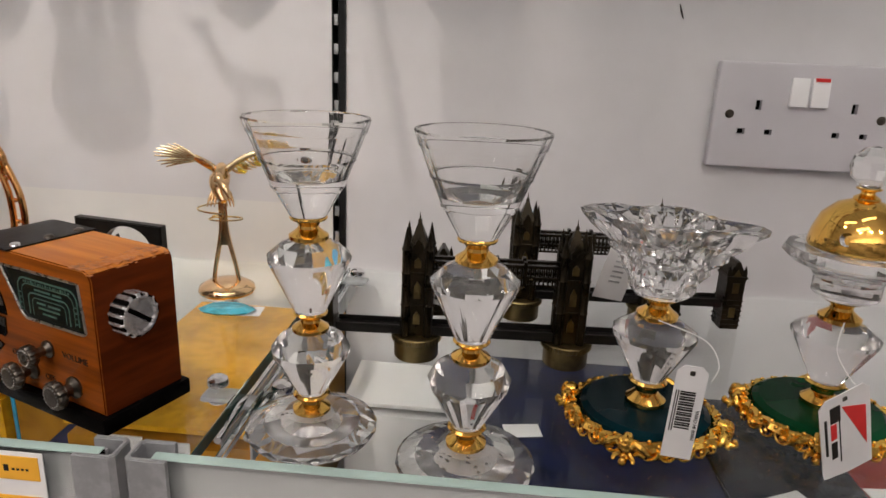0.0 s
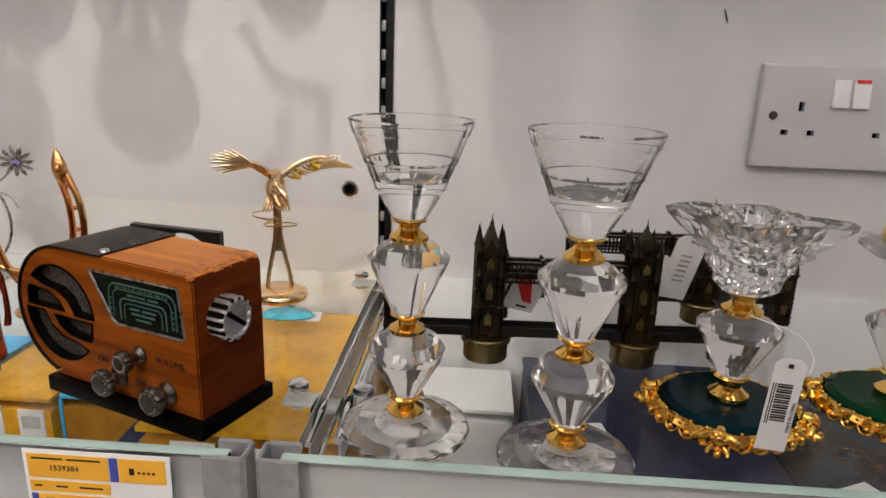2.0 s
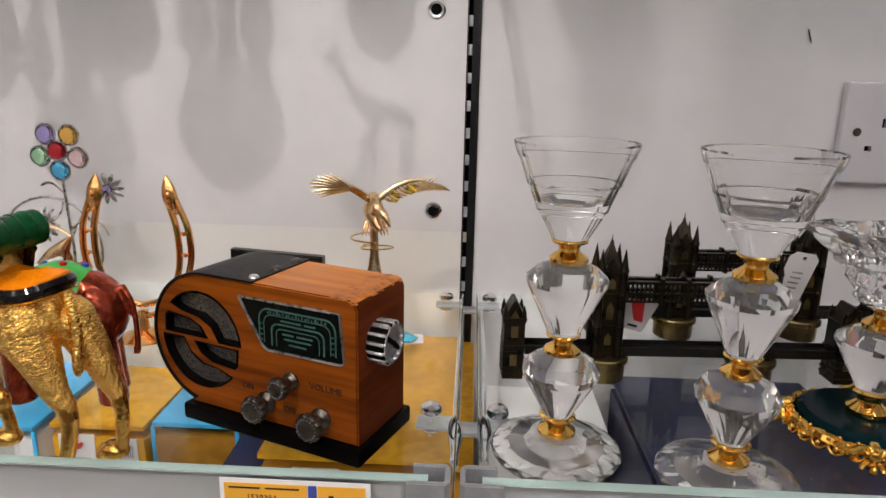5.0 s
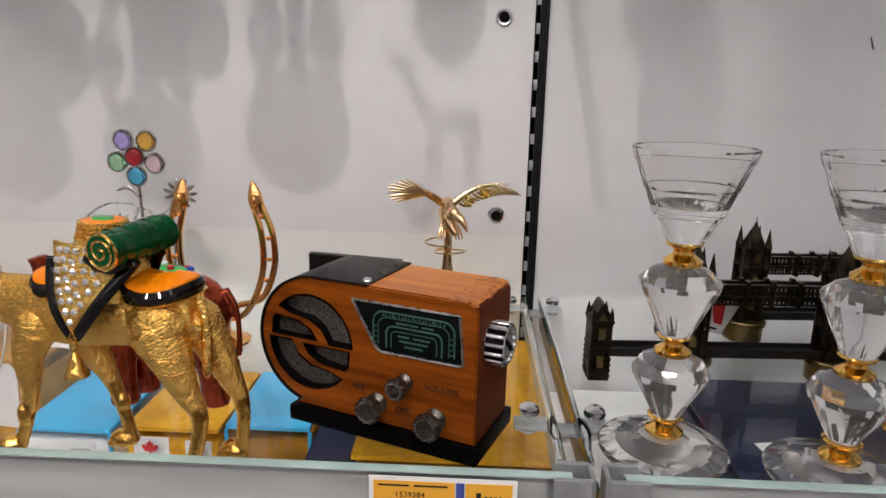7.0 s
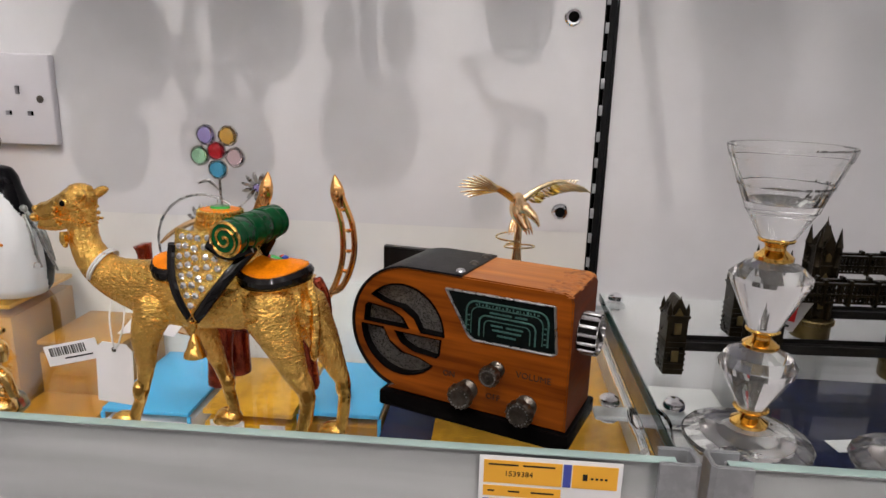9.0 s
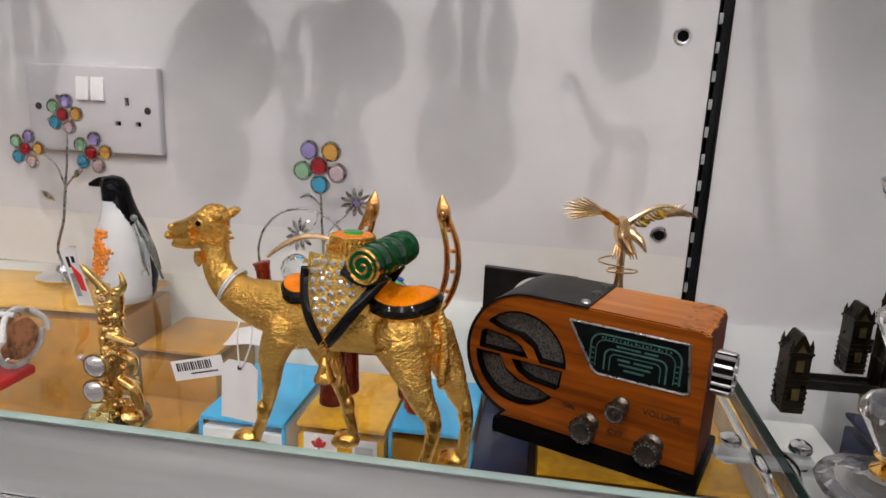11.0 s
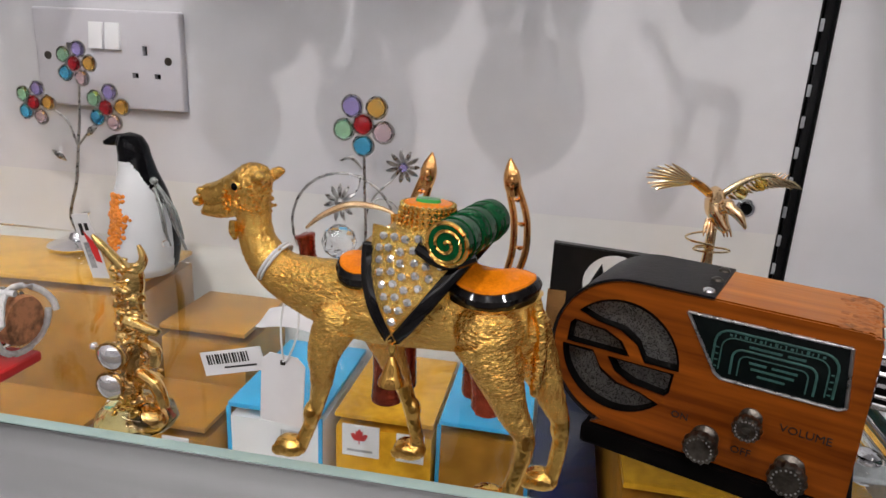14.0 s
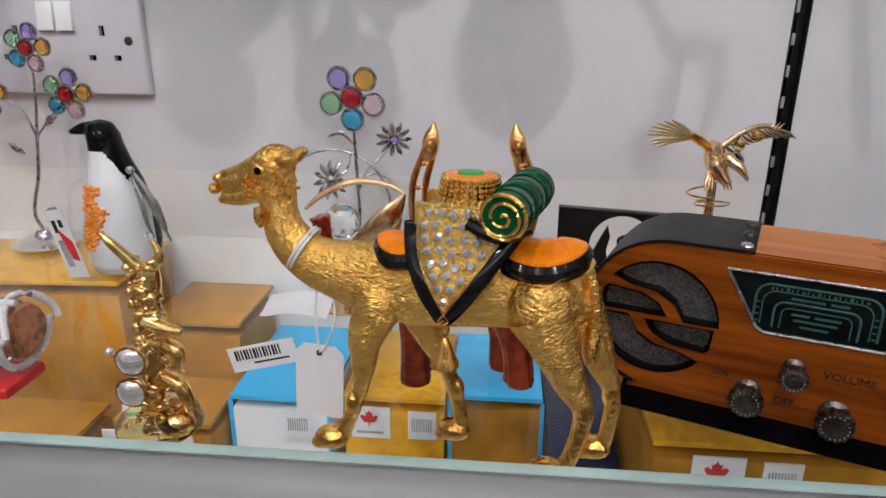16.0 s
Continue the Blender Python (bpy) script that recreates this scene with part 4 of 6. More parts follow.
# wooden radio
def radio():
    r = thing("toy_radio", -20, -296, 0, -22, "miniature orange wooden radio with a black leather strap", "radio")
    cx, cz, cr = -97, 50.5, 38.5
    out = [(1, 10), (1, 84), (-0.5, 87.5), (-4, 89)]
    out += [(cx + cr * math.cos(math.radians(a)), cz + cr * math.sin(math.radians(a))) for a in range(90, 256, 5)]
    out += [(-112, 10.2)]
    body = prism(out, 0, 50, 0.8)
    gx, gz, R = -101.5, 50.5, 28.0
    arc = [(R * math.cos(math.radians(a)), R * math.sin(math.radians(a))) for a in range(2, 139, 8)]
    moon = arc + [(-12, 15.5), (0, 14), (8, 9), (12.5, 1)]
    bar = [(-25, 11), (-23, 13), (-8, 11.5), (0, 8), (4.5, 1.6), (-26, 1.6)]
    shapes = [moon, bar, [(-u, -v) for u, v in moon], [(-u, -v) for u, v in bar]]
    cutters = [prism([(gx + u, gz + v - 0.5) for u, v in sh], -3, 6) for sh in shapes]
    dial = [(-73, 80.5), (-9, 81), (-6.5, 55), (-9, 53.5), (-55, 53), (-58, 55)]
    cutters.append(prism(dial, -3, 1.2))
    body = cut(body, cutters)
    # Top faces take the lit wood colour, the right end the shaded one.
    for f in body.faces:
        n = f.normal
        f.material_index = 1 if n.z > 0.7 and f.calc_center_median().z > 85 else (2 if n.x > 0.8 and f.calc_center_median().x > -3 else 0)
    part("case", body, [WOOD, WOODLIT, WOODSHADE], r, "varnished orange wood case", angle=25)
    for sh in shapes:
        pts = [Vector((gx + u, gz + v - 0.5)) for u, v in sh]
        c = sum(pts, Vector((0, 0))) / len(pts)
        rim = bmesh.new()
        loops = []
        for d, y in ((0.7, 0.1), (0.7, -0.5), (-0.5, -0.5), (-0.7, 5.2)):
            loops.append([rim.verts.new((p.x + (p - c).normalized().x * d, y, p.y + (p - c).normalized().y * d)) for p in pts])
        for a, q in zip(loops, loops[1:]):
            for i in range(len(pts)):
                j = (i + 1) % len(pts)
                rim.faces.new((a[i], a[j], q[j], q[i]))
        bmesh.ops.recalc_face_normals(rim, faces=rim.faces)
        part("grille_rim", rim, BLACKPAINT, r, "black painted grille edge")
    cloth = lathe([(0, 0), (29, 0), (28, 0.1)], 40)
    bmesh.ops.rotate(cloth, cent=(0, 0, 0), matrix=Matrix.Rotation(radians(90), 3, "X"), verts=cloth.verts)
    bmesh.ops.translate(cloth, vec=(gx, 5.0, gz), verts=cloth.verts)
    part("speaker_cloth", cloth, MESHGREY, r, "grey speaker cloth")
    # strap
    prof = []
    for a in range(252, 89, -6):
        prof.append((cx + (cr + 0.9) * math.cos(math.radians(a)), cz + (cr + 0.9) * math.sin(math.radians(a))))
    prof += [(-80, 90), (-63, 90)]
    inner = [(-63, 88.9), (-80, 88.9)] + [(cx + (cr - 0.3) * math.cos(math.radians(a)), cz + (cr - 0.3) * math.sin(math.radians(a))) for a in range(90, 253, 6)]
    part("strap", prism(prof + inner, -1.2, 51.2, 0.25), LEATHER, r, "black leather strap", angle=25)
    for y in (6, 25, 43):
        b = lathe([(2.9, 90), (2.6, 90.9), (1.4, 91.6), (0, 91.8)], 16, cap=False)
        bmesh.ops.translate(b, vec=(-67, y, 0), verts=b.verts)
        part("rivet", b, CHROME if y < 10 else PEWTER, r, "domed rivet")
    # worn corner
    random.seed(9)
    wb = bmesh.new()
    for k in range(170):
        x, y = -13 * random.random() ** 1.6 - 1.6, random.uniform(0.5, 49.5)
        zz = 88.8 if x < -5 else 88.8 - (x + 5) ** 2 * 0.17
        absorb(wb, ball(x, y, zz, random.uniform(0.7, 1.7), random.uniform(0.8, 2.2), random.uniform(0.8, 2), 0.35, sub=1))
    part("worn_corner", wb, WORN, r, "rough worn top corner")
    # dial
    part("dial_glass", prism(dial, 0.4, 1.1), DIALBLACK, r, "black dial")
    fb = bmesh.new()
    for (a, q) in zip(dial, dial[1:] + dial[:1]):
        absorb(fb, tube([(a[0], -0.2, a[1], 0.75), (q[0], -0.2, q[1], 0.75)], 8, 1))
    part("dial_frame", fb, SILVER, r, "thin silver dial frame")
    def arch(x0, x1, z0, z1, r, wide):
        c = [(x0, z0)] + [(x0 + r - r * math.cos(q), z1 - r + r * math.sin(q)) for q in (0, 0.4, 0.8, 1.2, 1.57)]
        c += [(x1 - r + r * math.cos(q), z1 - r + r * math.sin(q)) for q in (1.57, 1.2, 0.8, 0.4, 0)] + [(x1, z0)]
        return tube([(x, 0.35, z, wide) for x, z in c], 6, 1, 0.3)
    pr = part("dial_print", arch(-60, -12, 57, 76, 6, 0.55), DIALTEAL, r, "teal dial print")
    for x0, x1, z0, z1, rr, wide in ((-57, -15, 57, 73, 5, 0.3), (-52, -19, 56, 68.5, 4, 0.5), (-49, -22, 56, 66, 3, 0.3)):
        part("print_line", arch(x0, x1, z0, z1, rr, wide), DIALTEAL, pr)
    for k in range(19):
        part("print_tick", box(-54.5 + 2.0 * k, -53.9 + 2.0 * k + 0.6 * (k % 3 == 0), 0.15, 0.4, 73.6, 74.6 + 0.5 * (k % 2)), DIALTEAL, pr, soft=False)
    for x0, x1, z in ((-46, -33, 70.2), (-31, -24, 70.2), (-45, -38, 63), (-36, -26, 63), (-44, -27, 60.4), (-41, -30, 57.6)):
        part("print_bar", box(x0, x1, 0.15, 0.4, z, z + 1.0), DIALTEAL, pr, soft=False)
    for z in (58, 61, 64, 67):
        for x in (-58.6, -13.6):
            part("print_tick", box(x - 0.7, x + 0.7, 0.15, 0.4, z, z + 0.6), DIALTEAL, pr, soft=False)
    # knobs
    for kx, kz, kr in ((-57, 22.5, 7.4), (-40, 38.5, 5.9), (-21.5, 21, 7.6)):
        n = 28
        b = lathe([(kr * 0.8, 0), (kr * 0.82, 1.2), (kr * 0.6, 2.2), (kr * 0.45, 3.2), (kr * 0.45, 7), (kr * 0.85, 8), (kr, 9.4), (kr, 12.2), (kr * 0.9, 13.3), (kr * 0.6, 13.9), (kr * 0.3, 13.5), (0, 14.3)], n * 2, wob=lambda a, z: 1 + (0.05 * math.cos(a * 14) if z > 7.5 else 0))
        bmesh.ops.rotate(b, cent=(0, 0, 0), matrix=Matrix.Rotation(radians(90), 3, "X"), verts=b.verts)
        bmesh.ops.translate(b, vec=(kx, 0, kz), verts=b.verts)
        kb = part("knob", b, PEWTER, r, "fluted dark pewter knob")
        beads = bmesh.new()
        for k in range(18):
            a = 2 * math.pi * k / 18
            absorb(beads, ball(kx + kr * 0.72 * math.cos(a), -13.7, kz + kr * 0.72 * math.sin(a), 0.55, sub=1))
        part("beading", beads, SILVER, kb)
    writing("VOLUME", 5.2, r, pose(-0.0285, -0.0003, 0.0365, 90), INK, label="handwritten dark word")
    writing("ON", 5.0, r, pose(-0.0735, -0.0003, 0.0275, 90), INK, label="handwritten dark word")
    writing("OFF", 5.0, r, pose(-0.046, -0.0003, 0.0195, 90), INK, label="handwritten dark word")
    # side knob
    b = lathe([(8.8, 0.2), (9.4, 1), (9.4, 9), (8.6, 10.2), (7.6, 10.2), (7.2, 9.2), (0, 9.2)], 72, wob=lambda a, z: 1 + (0.06 * (1 if math.cos(a * 14) > 0 else -1) if 0.5 < z < 9.6 else 0))
    M = Matrix.Translation((1, 18, 63)) @ Matrix.Rotation(radians(90), 4, "Y") @ Matrix.Diagonal((1.2, 1.2, 1.1, 1))
    bmesh.ops.transform(b, matrix=M, verts=b.verts)
    sk = part("side_knob", b, material("silver_ribbed_knob", (0.66, 0.65, 0.66), 0.22, 0.8, noise_scale=200, vary=0.15), r, "silver ribbed side knob", angle=20)
    grooves = bmesh.new()
    for k in range(14):
        a = 2 * math.pi * k / 14
        g = box(-1.15, 1.15, 8.2, 9.35, 0.8, 9.9)
        absorb(grooves, g, 0, M @ Matrix.Rotation(a, 4, "Z"))
    part("groove", grooves, BLACKPAINT, sk, soft=False)
    part("face_bar", absorb(bmesh.new(), box(-6.5, 6.5, -1, 1, 9.1, 9.8), 0, M @ Matrix.Rotation(0.9, 4, "Z")), BLACKPAINT, sk, soft=False)
    # base
    bb = box(-115, 4, -4, 53, 0.2, 9.9, 1.6, 2)
    part("base_plate", bb, BLACKPAINT, r, "black painted base plate")
    return r


radio()

# ---- figurines ----
def camel():
    """A gilded trinket figure: one skin with enamel, stones and a bell."""
    X = -205
    body = organic([
        tube([(-313, 0, 114.5, 6.0), (-306, 0, 116, 6.6), (-298, 0, 119.5, 7.4), (-288, 0, 123, 9.2), (-281, 0, 121, 6.5)], 14, 4, 0.85),
        tube([(-314, 0, 108.5, 4.2), (-306, 0, 108.5, 4.6), (-294, 0, 112, 5.4)], 10, 3), ball(-240, -8, 67, 12), ball(-229, 8, 60, 10), ball(-169, -8, 73, 16), ball(-157, 6, 70, 13),
        tube([(-287, 0, 120, 8), (-288, 0, 110, 8.4), (-287, 0, 98, 9), (-282, 0, 88, 10.4), (-272, 0, 80, 12), (-257, 0, 76, 15), (-240, 0, 74, 18)], 16, 4, 0.82),
        tube([(-252, 0, 76, 15), (-240, 0, 74, 18.6), (-222, 0, 74, 20), (-200, 0, 75, 19.4), (-178, 0, 77, 19.4), (-163, 0, 77, 17), (-153, 0, 78, 11)], 18, 4, 0.78),
        tube([(-240, -9, 64, 11), (-246, -10, 50, 8), (-248, -9, 36, 5.4), (-252, -8, 22, 3.6), (-258, -8, 9, 3.4), (-261, -8, 4, 3.6)], 12, 4),
        tube([(-228, 9, 58, 9), (-220, 10, 44, 7), (-212, 10, 29, 4), (-206, 10, 12, 3.4), (-205, 10, 5, 3.4)], 12, 4),
        tube([(-170, -10, 70, 15), (-163, -11, 56, 11), (-156, -12, 42, 7), (-149, -12, 30, 4.6), (-152, -12, 14, 3.8), (-157, -12, 4, 3.8)], 12, 4),
        tube([(-156, 7, 68, 12), (-148, 9, 52, 9), (-141, 10, 38, 6), (-136, 10, 28, 4), (-137, 10, 12, 3.6), (-139, 10, 4, 3.6)], 12, 4),
        ball(-315, -2.6, 117, 2.4), ball(-315, 2.6, 117, 2.4), ball(-318, 0, 111.5, 3.2, 1, 1.3, 0.9), ball(-313, 0, 106.5, 3.4, 1.3, 1.1, 0.7), ball(-287, 0, 130, 5, 1.5, 1.1, 0.6), ball(-291, -5, 127, 3.2, 1.3, 0.8, 0.7), ball(-291, 5, 127, 3.2, 1.3, 0.8, 0.7),
        ball(-270, -6, 3, 3.4, 1.3, 0.9, 0.8), ball(-270, -12, 3, 3.4, 1.3, 0.9, 0.8), ball(-168, -9, 3, 3.4, 1.3, 0.9, 0.8), ball(-168, -15, 3, 3.4, 1.3, 0.9, 0.8), ball(-214, 7, 3, 3.2, 1.3, 0.9, 0.8), ball(-148, 7, 3, 3.2, 1.3, 0.9, 0.8),
        ball(-265, -9, 4.6, 6.2, 1.4, 1.15, 0.75), ball(-209, 10, 4.6, 6.2, 1.4, 1.15, 0.75), ball(-163, -12, 4.6, 6.2, 1.4, 1.15, 0.75), ball(-143, 10, 4.6, 6.2, 1.4, 1.15, 0.75), ball(-253, -10, 21, 4.6, 0.9, 0.9, 1.3), ball(-149, -12, 29, 5.2, 0.9, 0.9, 1.3), ball(-137, 10, 28, 4.8, 0.9, 0.9, 1.3), ball(-208, 10, 22, 4.4, 0.9, 0.9, 1.3),
        tube([(-282, -6, 126, 3.0), (-279, -8.5, 128.5, 2.8), (-277, -9, 127.5, 1.6)], 8, 3), tube([(-282, 6, 126, 3.0), (-279, 8.5, 128.5, 2.8), (-277, 9, 127.5, 1.6)], 8, 3),
        tube([(-153, 0, 88, 3.4), (-148, -2, 76, 2.4), (-147, -3, 62, 2.8), (-148, -3, 48, 2.6), (-148, -3, 44, 0.8)], 10, 4),
        ball(-208, 0, 92, 17, 1.15, 0.85, 0.9)], 0.55, 6)
    body.normal_update()
    for v in body.verts:
        p = v.co
        along = min(1, max(0, (62 - p.z) / 14)) if p.x > -255 else min(1, max(0, (p.z - 74) / 10))
        flow = noise.noise(p * 0.06) * 7
        u = (p.x * 0.2 + p.z * 0.16) * (1 - along) + p.x * 0.55 * along
        w = (p.z * 0.55 - p.x * 0.16) * (1 - along) + p.z * 0.16 * along
        k = noise.noise(Vector((u * 1.9, p.y * 0.8, w * 2.1 + flow * 0.4))) * 0.85 + noise.noise(Vector((u * 1.0, p.y * 0.6, w * 1.2 + flow))) * 0.15
        v.co += v.normal * k * (0.62 if p.z > 34 and p.x > -296 else 0.25)
    mats = [GOLDFUR, GOLDBUMP, ENAMEL_K, ENAMEL_O, ENAMEL_LG, ENAMEL_G, GEMCLEAR, GOLD, THREAD, SHADE_EYE, GOLDLEG]
    b = bmesh.new()
    absorb(b, body, 0)
    for f in b.faces:
        c = f.calc_center_median()
        if c.z < 32 + 4 * noise.noise(c * 0.2) or c.x < -296 or (c.x > -151 and abs(c.y + 2) < 3.5 and c.z < 86):
            f.material_index = 10
    # halter of beads and eyes
    for k in range(16):
        a = 2 * math.pi * k / 16
        absorb(b, ball(-299 + 0.8 * math.cos(a), 7.2 * math.cos(a), 115.5 + 8.4 * math.sin(a), 1.6, sub=1), 7)
        absorb(b, ball(-284 - 3 * math.sin(a), 8.2 * math.cos(a), 118.5 + 9.2 * math.sin(a), 1.4, sub=1), 7)
    for k in range(9):
        for s in (-1, 1):
            absorb(b, ball(-298 + 2.0 * k, s * (7.4 + 0.2 * k), 113.4 - 0.25 * k, 1.0, sub=1), 7)
    for s in (-1, 1):
        absorb(b, ball(-292.5, s * 7.6, 122.4, 1.9, sub=2), 9)
        absorb(b, ball(-292.5, s * 7.0, 122.4, 2.7, 1.1, 0.6, 0.9), 7)
    absorb(b, tube([(-294, -8, 106, 1.8), (-293.5, -8.4, 101, 2.4), (-293, -8.4, 97, 0.9)], 8, 3), 7)
    dressed = len(b.verts)
    # saddle pads
    for x0, x1, z in ((-250, -222, 93), (-200, -156, 95)):
        pts = []
        for k in range(24):
            a = 2 * math.pi * k / 24
            pts.append(((x0 + x1) / 2 + (x1 - x0) / 2 * math.cos(a), (15.5 if x0 < -230 else 19) * math.sin(a)))
        for dz0, dz1, g, idx in ((-5.2, 0.8, 1.0, 2), (0.8, 4.6, 0.9, 3), (-6.3, -5.0, 1.04, 7)):
            pad = bmesh.new()
            rows = [[pad.verts.new(((x0 + x1) / 2 + (px - (x0 + x1) / 2) * g * q, py * g * q, z + zz - 0.012 * py * py)) for px, py in pts] for zz, q in (((dz0, 0.96), (dz0 * 0.4 + dz1 * 0.6, 1.0), (dz1, 0.93), (dz1 + 1.2, 0.5)) if idx != 3 else ((dz0, 0.98), (2.0, 0.96), (3.4, 0.78), (4.4, 0.45)))]
            for p, q in zip(rows, rows[1:]):
                for i in range(24):
                    pad.faces.new((p[i], p[(i + 1) % 24], q[(i + 1) % 24], q[i]))
            pad.faces.new(rows[-1])
            bmesh.ops.recalc_face_normals(pad, faces=pad.faces)
            absorb(b, pad, idx)
    # hump blanket: a cone with a ribbed cap
    blanket = lathe([(22, 84), (23, 92), (21.5, 102), (17.5, 111), (13, 115.5)], 32, cap=False, wob=lambda a, z: 1 - 0.14 * abs(math.sin(a)))
    bmesh.ops.translate(blanket, vec=(-208, 0, 0), verts=blanket.verts)
    absorb(b, blanket, 1)
    for k, (r, z) in enumerate(((13.6, 115), (12.9, 117), (12.3, 119), (11.9, 121), (11.5, 123))):
        ring = bmesh.new()
        for i in range(30):
            a = 2 * math.pi * i / 30
            absorb(ring, ball(r * math.cos(a), r * math.sin(a) * 0.9, z, 1.15, sub=1))
        absorb(b, ring, 7 if k % 2 else 1, Matrix.Translation((-208, 0, 0)))
    absorb(b, lathe([(13.0, 113.5), (12.0, 118), (11.3, 123.2)], 28, cap=False), 7, Matrix.Translation((-208, 0, 0)) @ Matrix.Diagonal((1, 0.9, 1, 1)))
    absorb(b, lathe([(0, 120), (10.9, 120), (10.9, 122.8), (10.3, 124.0), (0, 124.6)], 28), 3, Matrix.Translation((-208, 0, 0)) @ Matrix.Diagonal((1, 0.9, 1, 1)))
    absorb(b, lathe([(0, 124), (5, 124.2), (4.6, 125.6), (0, 126)], 20), 4, Matrix.Translation((-208, 0, 0)) @ Matrix.Diagonal((1.15, 0.8, 1, 1)))
    # hanging jewelled triangle on both flanks
    for s in (-1, 1):
        def flank(x, z):
            t = min(1, max(0, (z - 84) / 32))
            rx, ry = 31 - 9 * t, 21.6 - 7.2 * t
            return s * ry * math.sqrt(1 - min(0.6, ((x + 209) / rx) ** 2))

        def edges(z):
            """The two slanting sides of the jewelled cloth at a height."""
            t = min(1, max(0, (z - 66.5) / 44.5))
            return -214.5 - 14.5 * math.sin(min(1, t * 1.25) * math.pi / 2), -214.5 + 32 * t
        tri = bmesh.new()
        rows = []
        for i in range(13):
            t = i / 12
            z = 67 + 47 * t
            lo, hi = edges(z)
            xs = [lo + (hi - lo) * j / 10 for j in range(11)]
            rows.append([tri.verts.new((x, flank(x, z), z)) for x in xs])
        for p, q in zip(rows, rows[1:]):
            for j in range(10):
                tri.faces.new((p[j], p[j + 1], q[j + 1], q[j]))
        res = bmesh.ops.extrude_face_region(tri, geom=list(tri.faces))
        bmesh.ops.translate(tri, vec=(0, s * 1.2, 0), verts=[g for g in res["geom"] if isinstance(g, bmesh.types.BMVert)])
        bmesh.ops.recalc_face_normals(tri, faces=tri.faces)
        absorb(b, tri, 1)
        for k, inward in ((0, 1), (1, -1)):
            line = [(edges(z)[k], z) for z in (66.5, 74, 82, 90, 98, 104, 105 if k == 0 else 107)]
            absorb(b, tube([(x - inward * 1.2, flank(x, z) + s * 0.5, z, 3.3 - 0.8 * (z < 70)) for x, z in line], 10, 5, 0.5), 2)
            absorb(b, tube([(x + inward * 2.2, flank(x, z) + s * 1.5, z, 0.55) for x, z in line], 6, 5), 7)
        random.seed(31)
        for row in range(8):
            z = 75.5 + 5.0 * row
            lo, hi = edges(z)[0] + 4.6, edges(z)[1] - 4.8
            n = max(1, int((hi - lo) / 5.4) + 1)
            for j in range(n):
                x = (lo + hi) / 2 + (j - (n - 1) / 2) * 5.4 + random.uniform(-0.4, 0.4)
                zz = z + 0.9 * (j % 2) + random.uniform(-0.4, 0.4)
                y = flank(x, zz) + s * 1.6
                cut_stone = lathe([(0, 1.5), (1.1, 1.5), (2.0, 0.5), (2.05, -0.6)], 8, cap=False)
                absorb(b, cut_stone, 6, Matrix.Translation((x, y, zz)) @ Matrix.Rotation(radians(90) * -s, 4, "X") @ Matrix.Rotation(0.37 * j + row, 4, "Z"))
                for c in range(4):
                    q = c * math.pi / 2 + 0.4
                    absorb(b, ball(x + 2.1 * math.cos(q), y + s * 0.1, zz + 2.1 * math.sin(q), 0.55, sub=1), 7)
        absorb(b, lathe([(0, 67), (1.9, 66), (2.2, 63), (1.1, 60), (2.2, 57.5), (3.4, 54.5), (4.4, 51.5), (5.8, 49.5), (6.0, 48), (4.4, 47.4), (0, 46)], 20), 7, Matrix.Translation((-213.5, s * 23.5, 0)))
    # rolled green blanket with spiral ends, lying across the saddle
    R = 9.2
    axis0, axis1 = Vector((-191, -27, 114)), Vector((-183, 15, 116.5))
    d = (axis1 - axis0).normalized()
    Mr = Matrix.Translation(axis0) @ d.to_track_quat("Z", "Y").to_matrix().to_4x4()
    ln = (axis1 - axis0).length
    absorb(b, lathe([(0, 0.4), (R - 0.6, 0.4), (R, 1.2), (R * 1.02, ln * 0.3), (R * 0.97, ln * 0.33), (R * 1.02, ln * 0.36), (R * 1.02, ln * 0.66), (R * 0.97, ln * 0.69), (R * 1.02, ln * 0.72), (R, ln - 1), (R - 0.8, ln), (0, ln)], 32), 5, Mr)
    spiral = []
    for k in range(40):
        q = k / 39
        a = 0.6 + q * 2 * math.pi * 1.9
        spiral.append(((R - 0.7) * q ** 0.8 * math.cos(a) + 0.2, (R - 0.7) * q ** 0.8 * math.sin(a), 0.1, 0.75))
    absorb(b, tube(spiral, 6, 1), 7, Mr)
    circle = [((R - 0.3) * math.cos(k * math.pi / 16), (R - 0.3) * math.sin(k * math.pi / 16), 0.6, 0.85) for k in range(33)]
    absorb(b, tube(circle, 6, 1), 7, Mr)
    for q in (0.16, 0.33, 0.5, 0.67, 0.84):
        c = [(R * 1.025 * math.cos(k * math.pi / 16), R * 1.025 * math.sin(k * math.pi / 16), ln * q, 0.32) for k in range(33)]
        absorb(b, tube(c, 5, 1), 5, Mr)
    absorb(b, tube([(-206, -18, 108, 2.6), (-193, -21, 104, 2.8), (-181, -18, 108, 2.6)], 8, 4, 0.6), 2)
    b.verts.ensure_lookup_table()
    for v in b.verts[dressed:]:
        v.co.x += 6.5
    # cord round the neck
    for dz in (0, 1.5):
        c = [(-278 + 11 * math.cos(k * math.pi / 8) * 0.55 + dz, 9.7 * math.sin(k * math.pi / 8), 86 + 11 * math.cos(k * math.pi / 8) * 0.86 - dz * 0.5, 0.8) for k in range(17)]
        absorb(b, tube(c, 6, 2), 8)
    for v in b.verts:
        v.co.z += 0.064 * (184 - v.co.z) * min(1, max(0, v.co.z - 3) / 52)
        v.co.x, v.co.y = -155 + 0.95 * (v.co.x + 152) - X, 0.95 * v.co.y
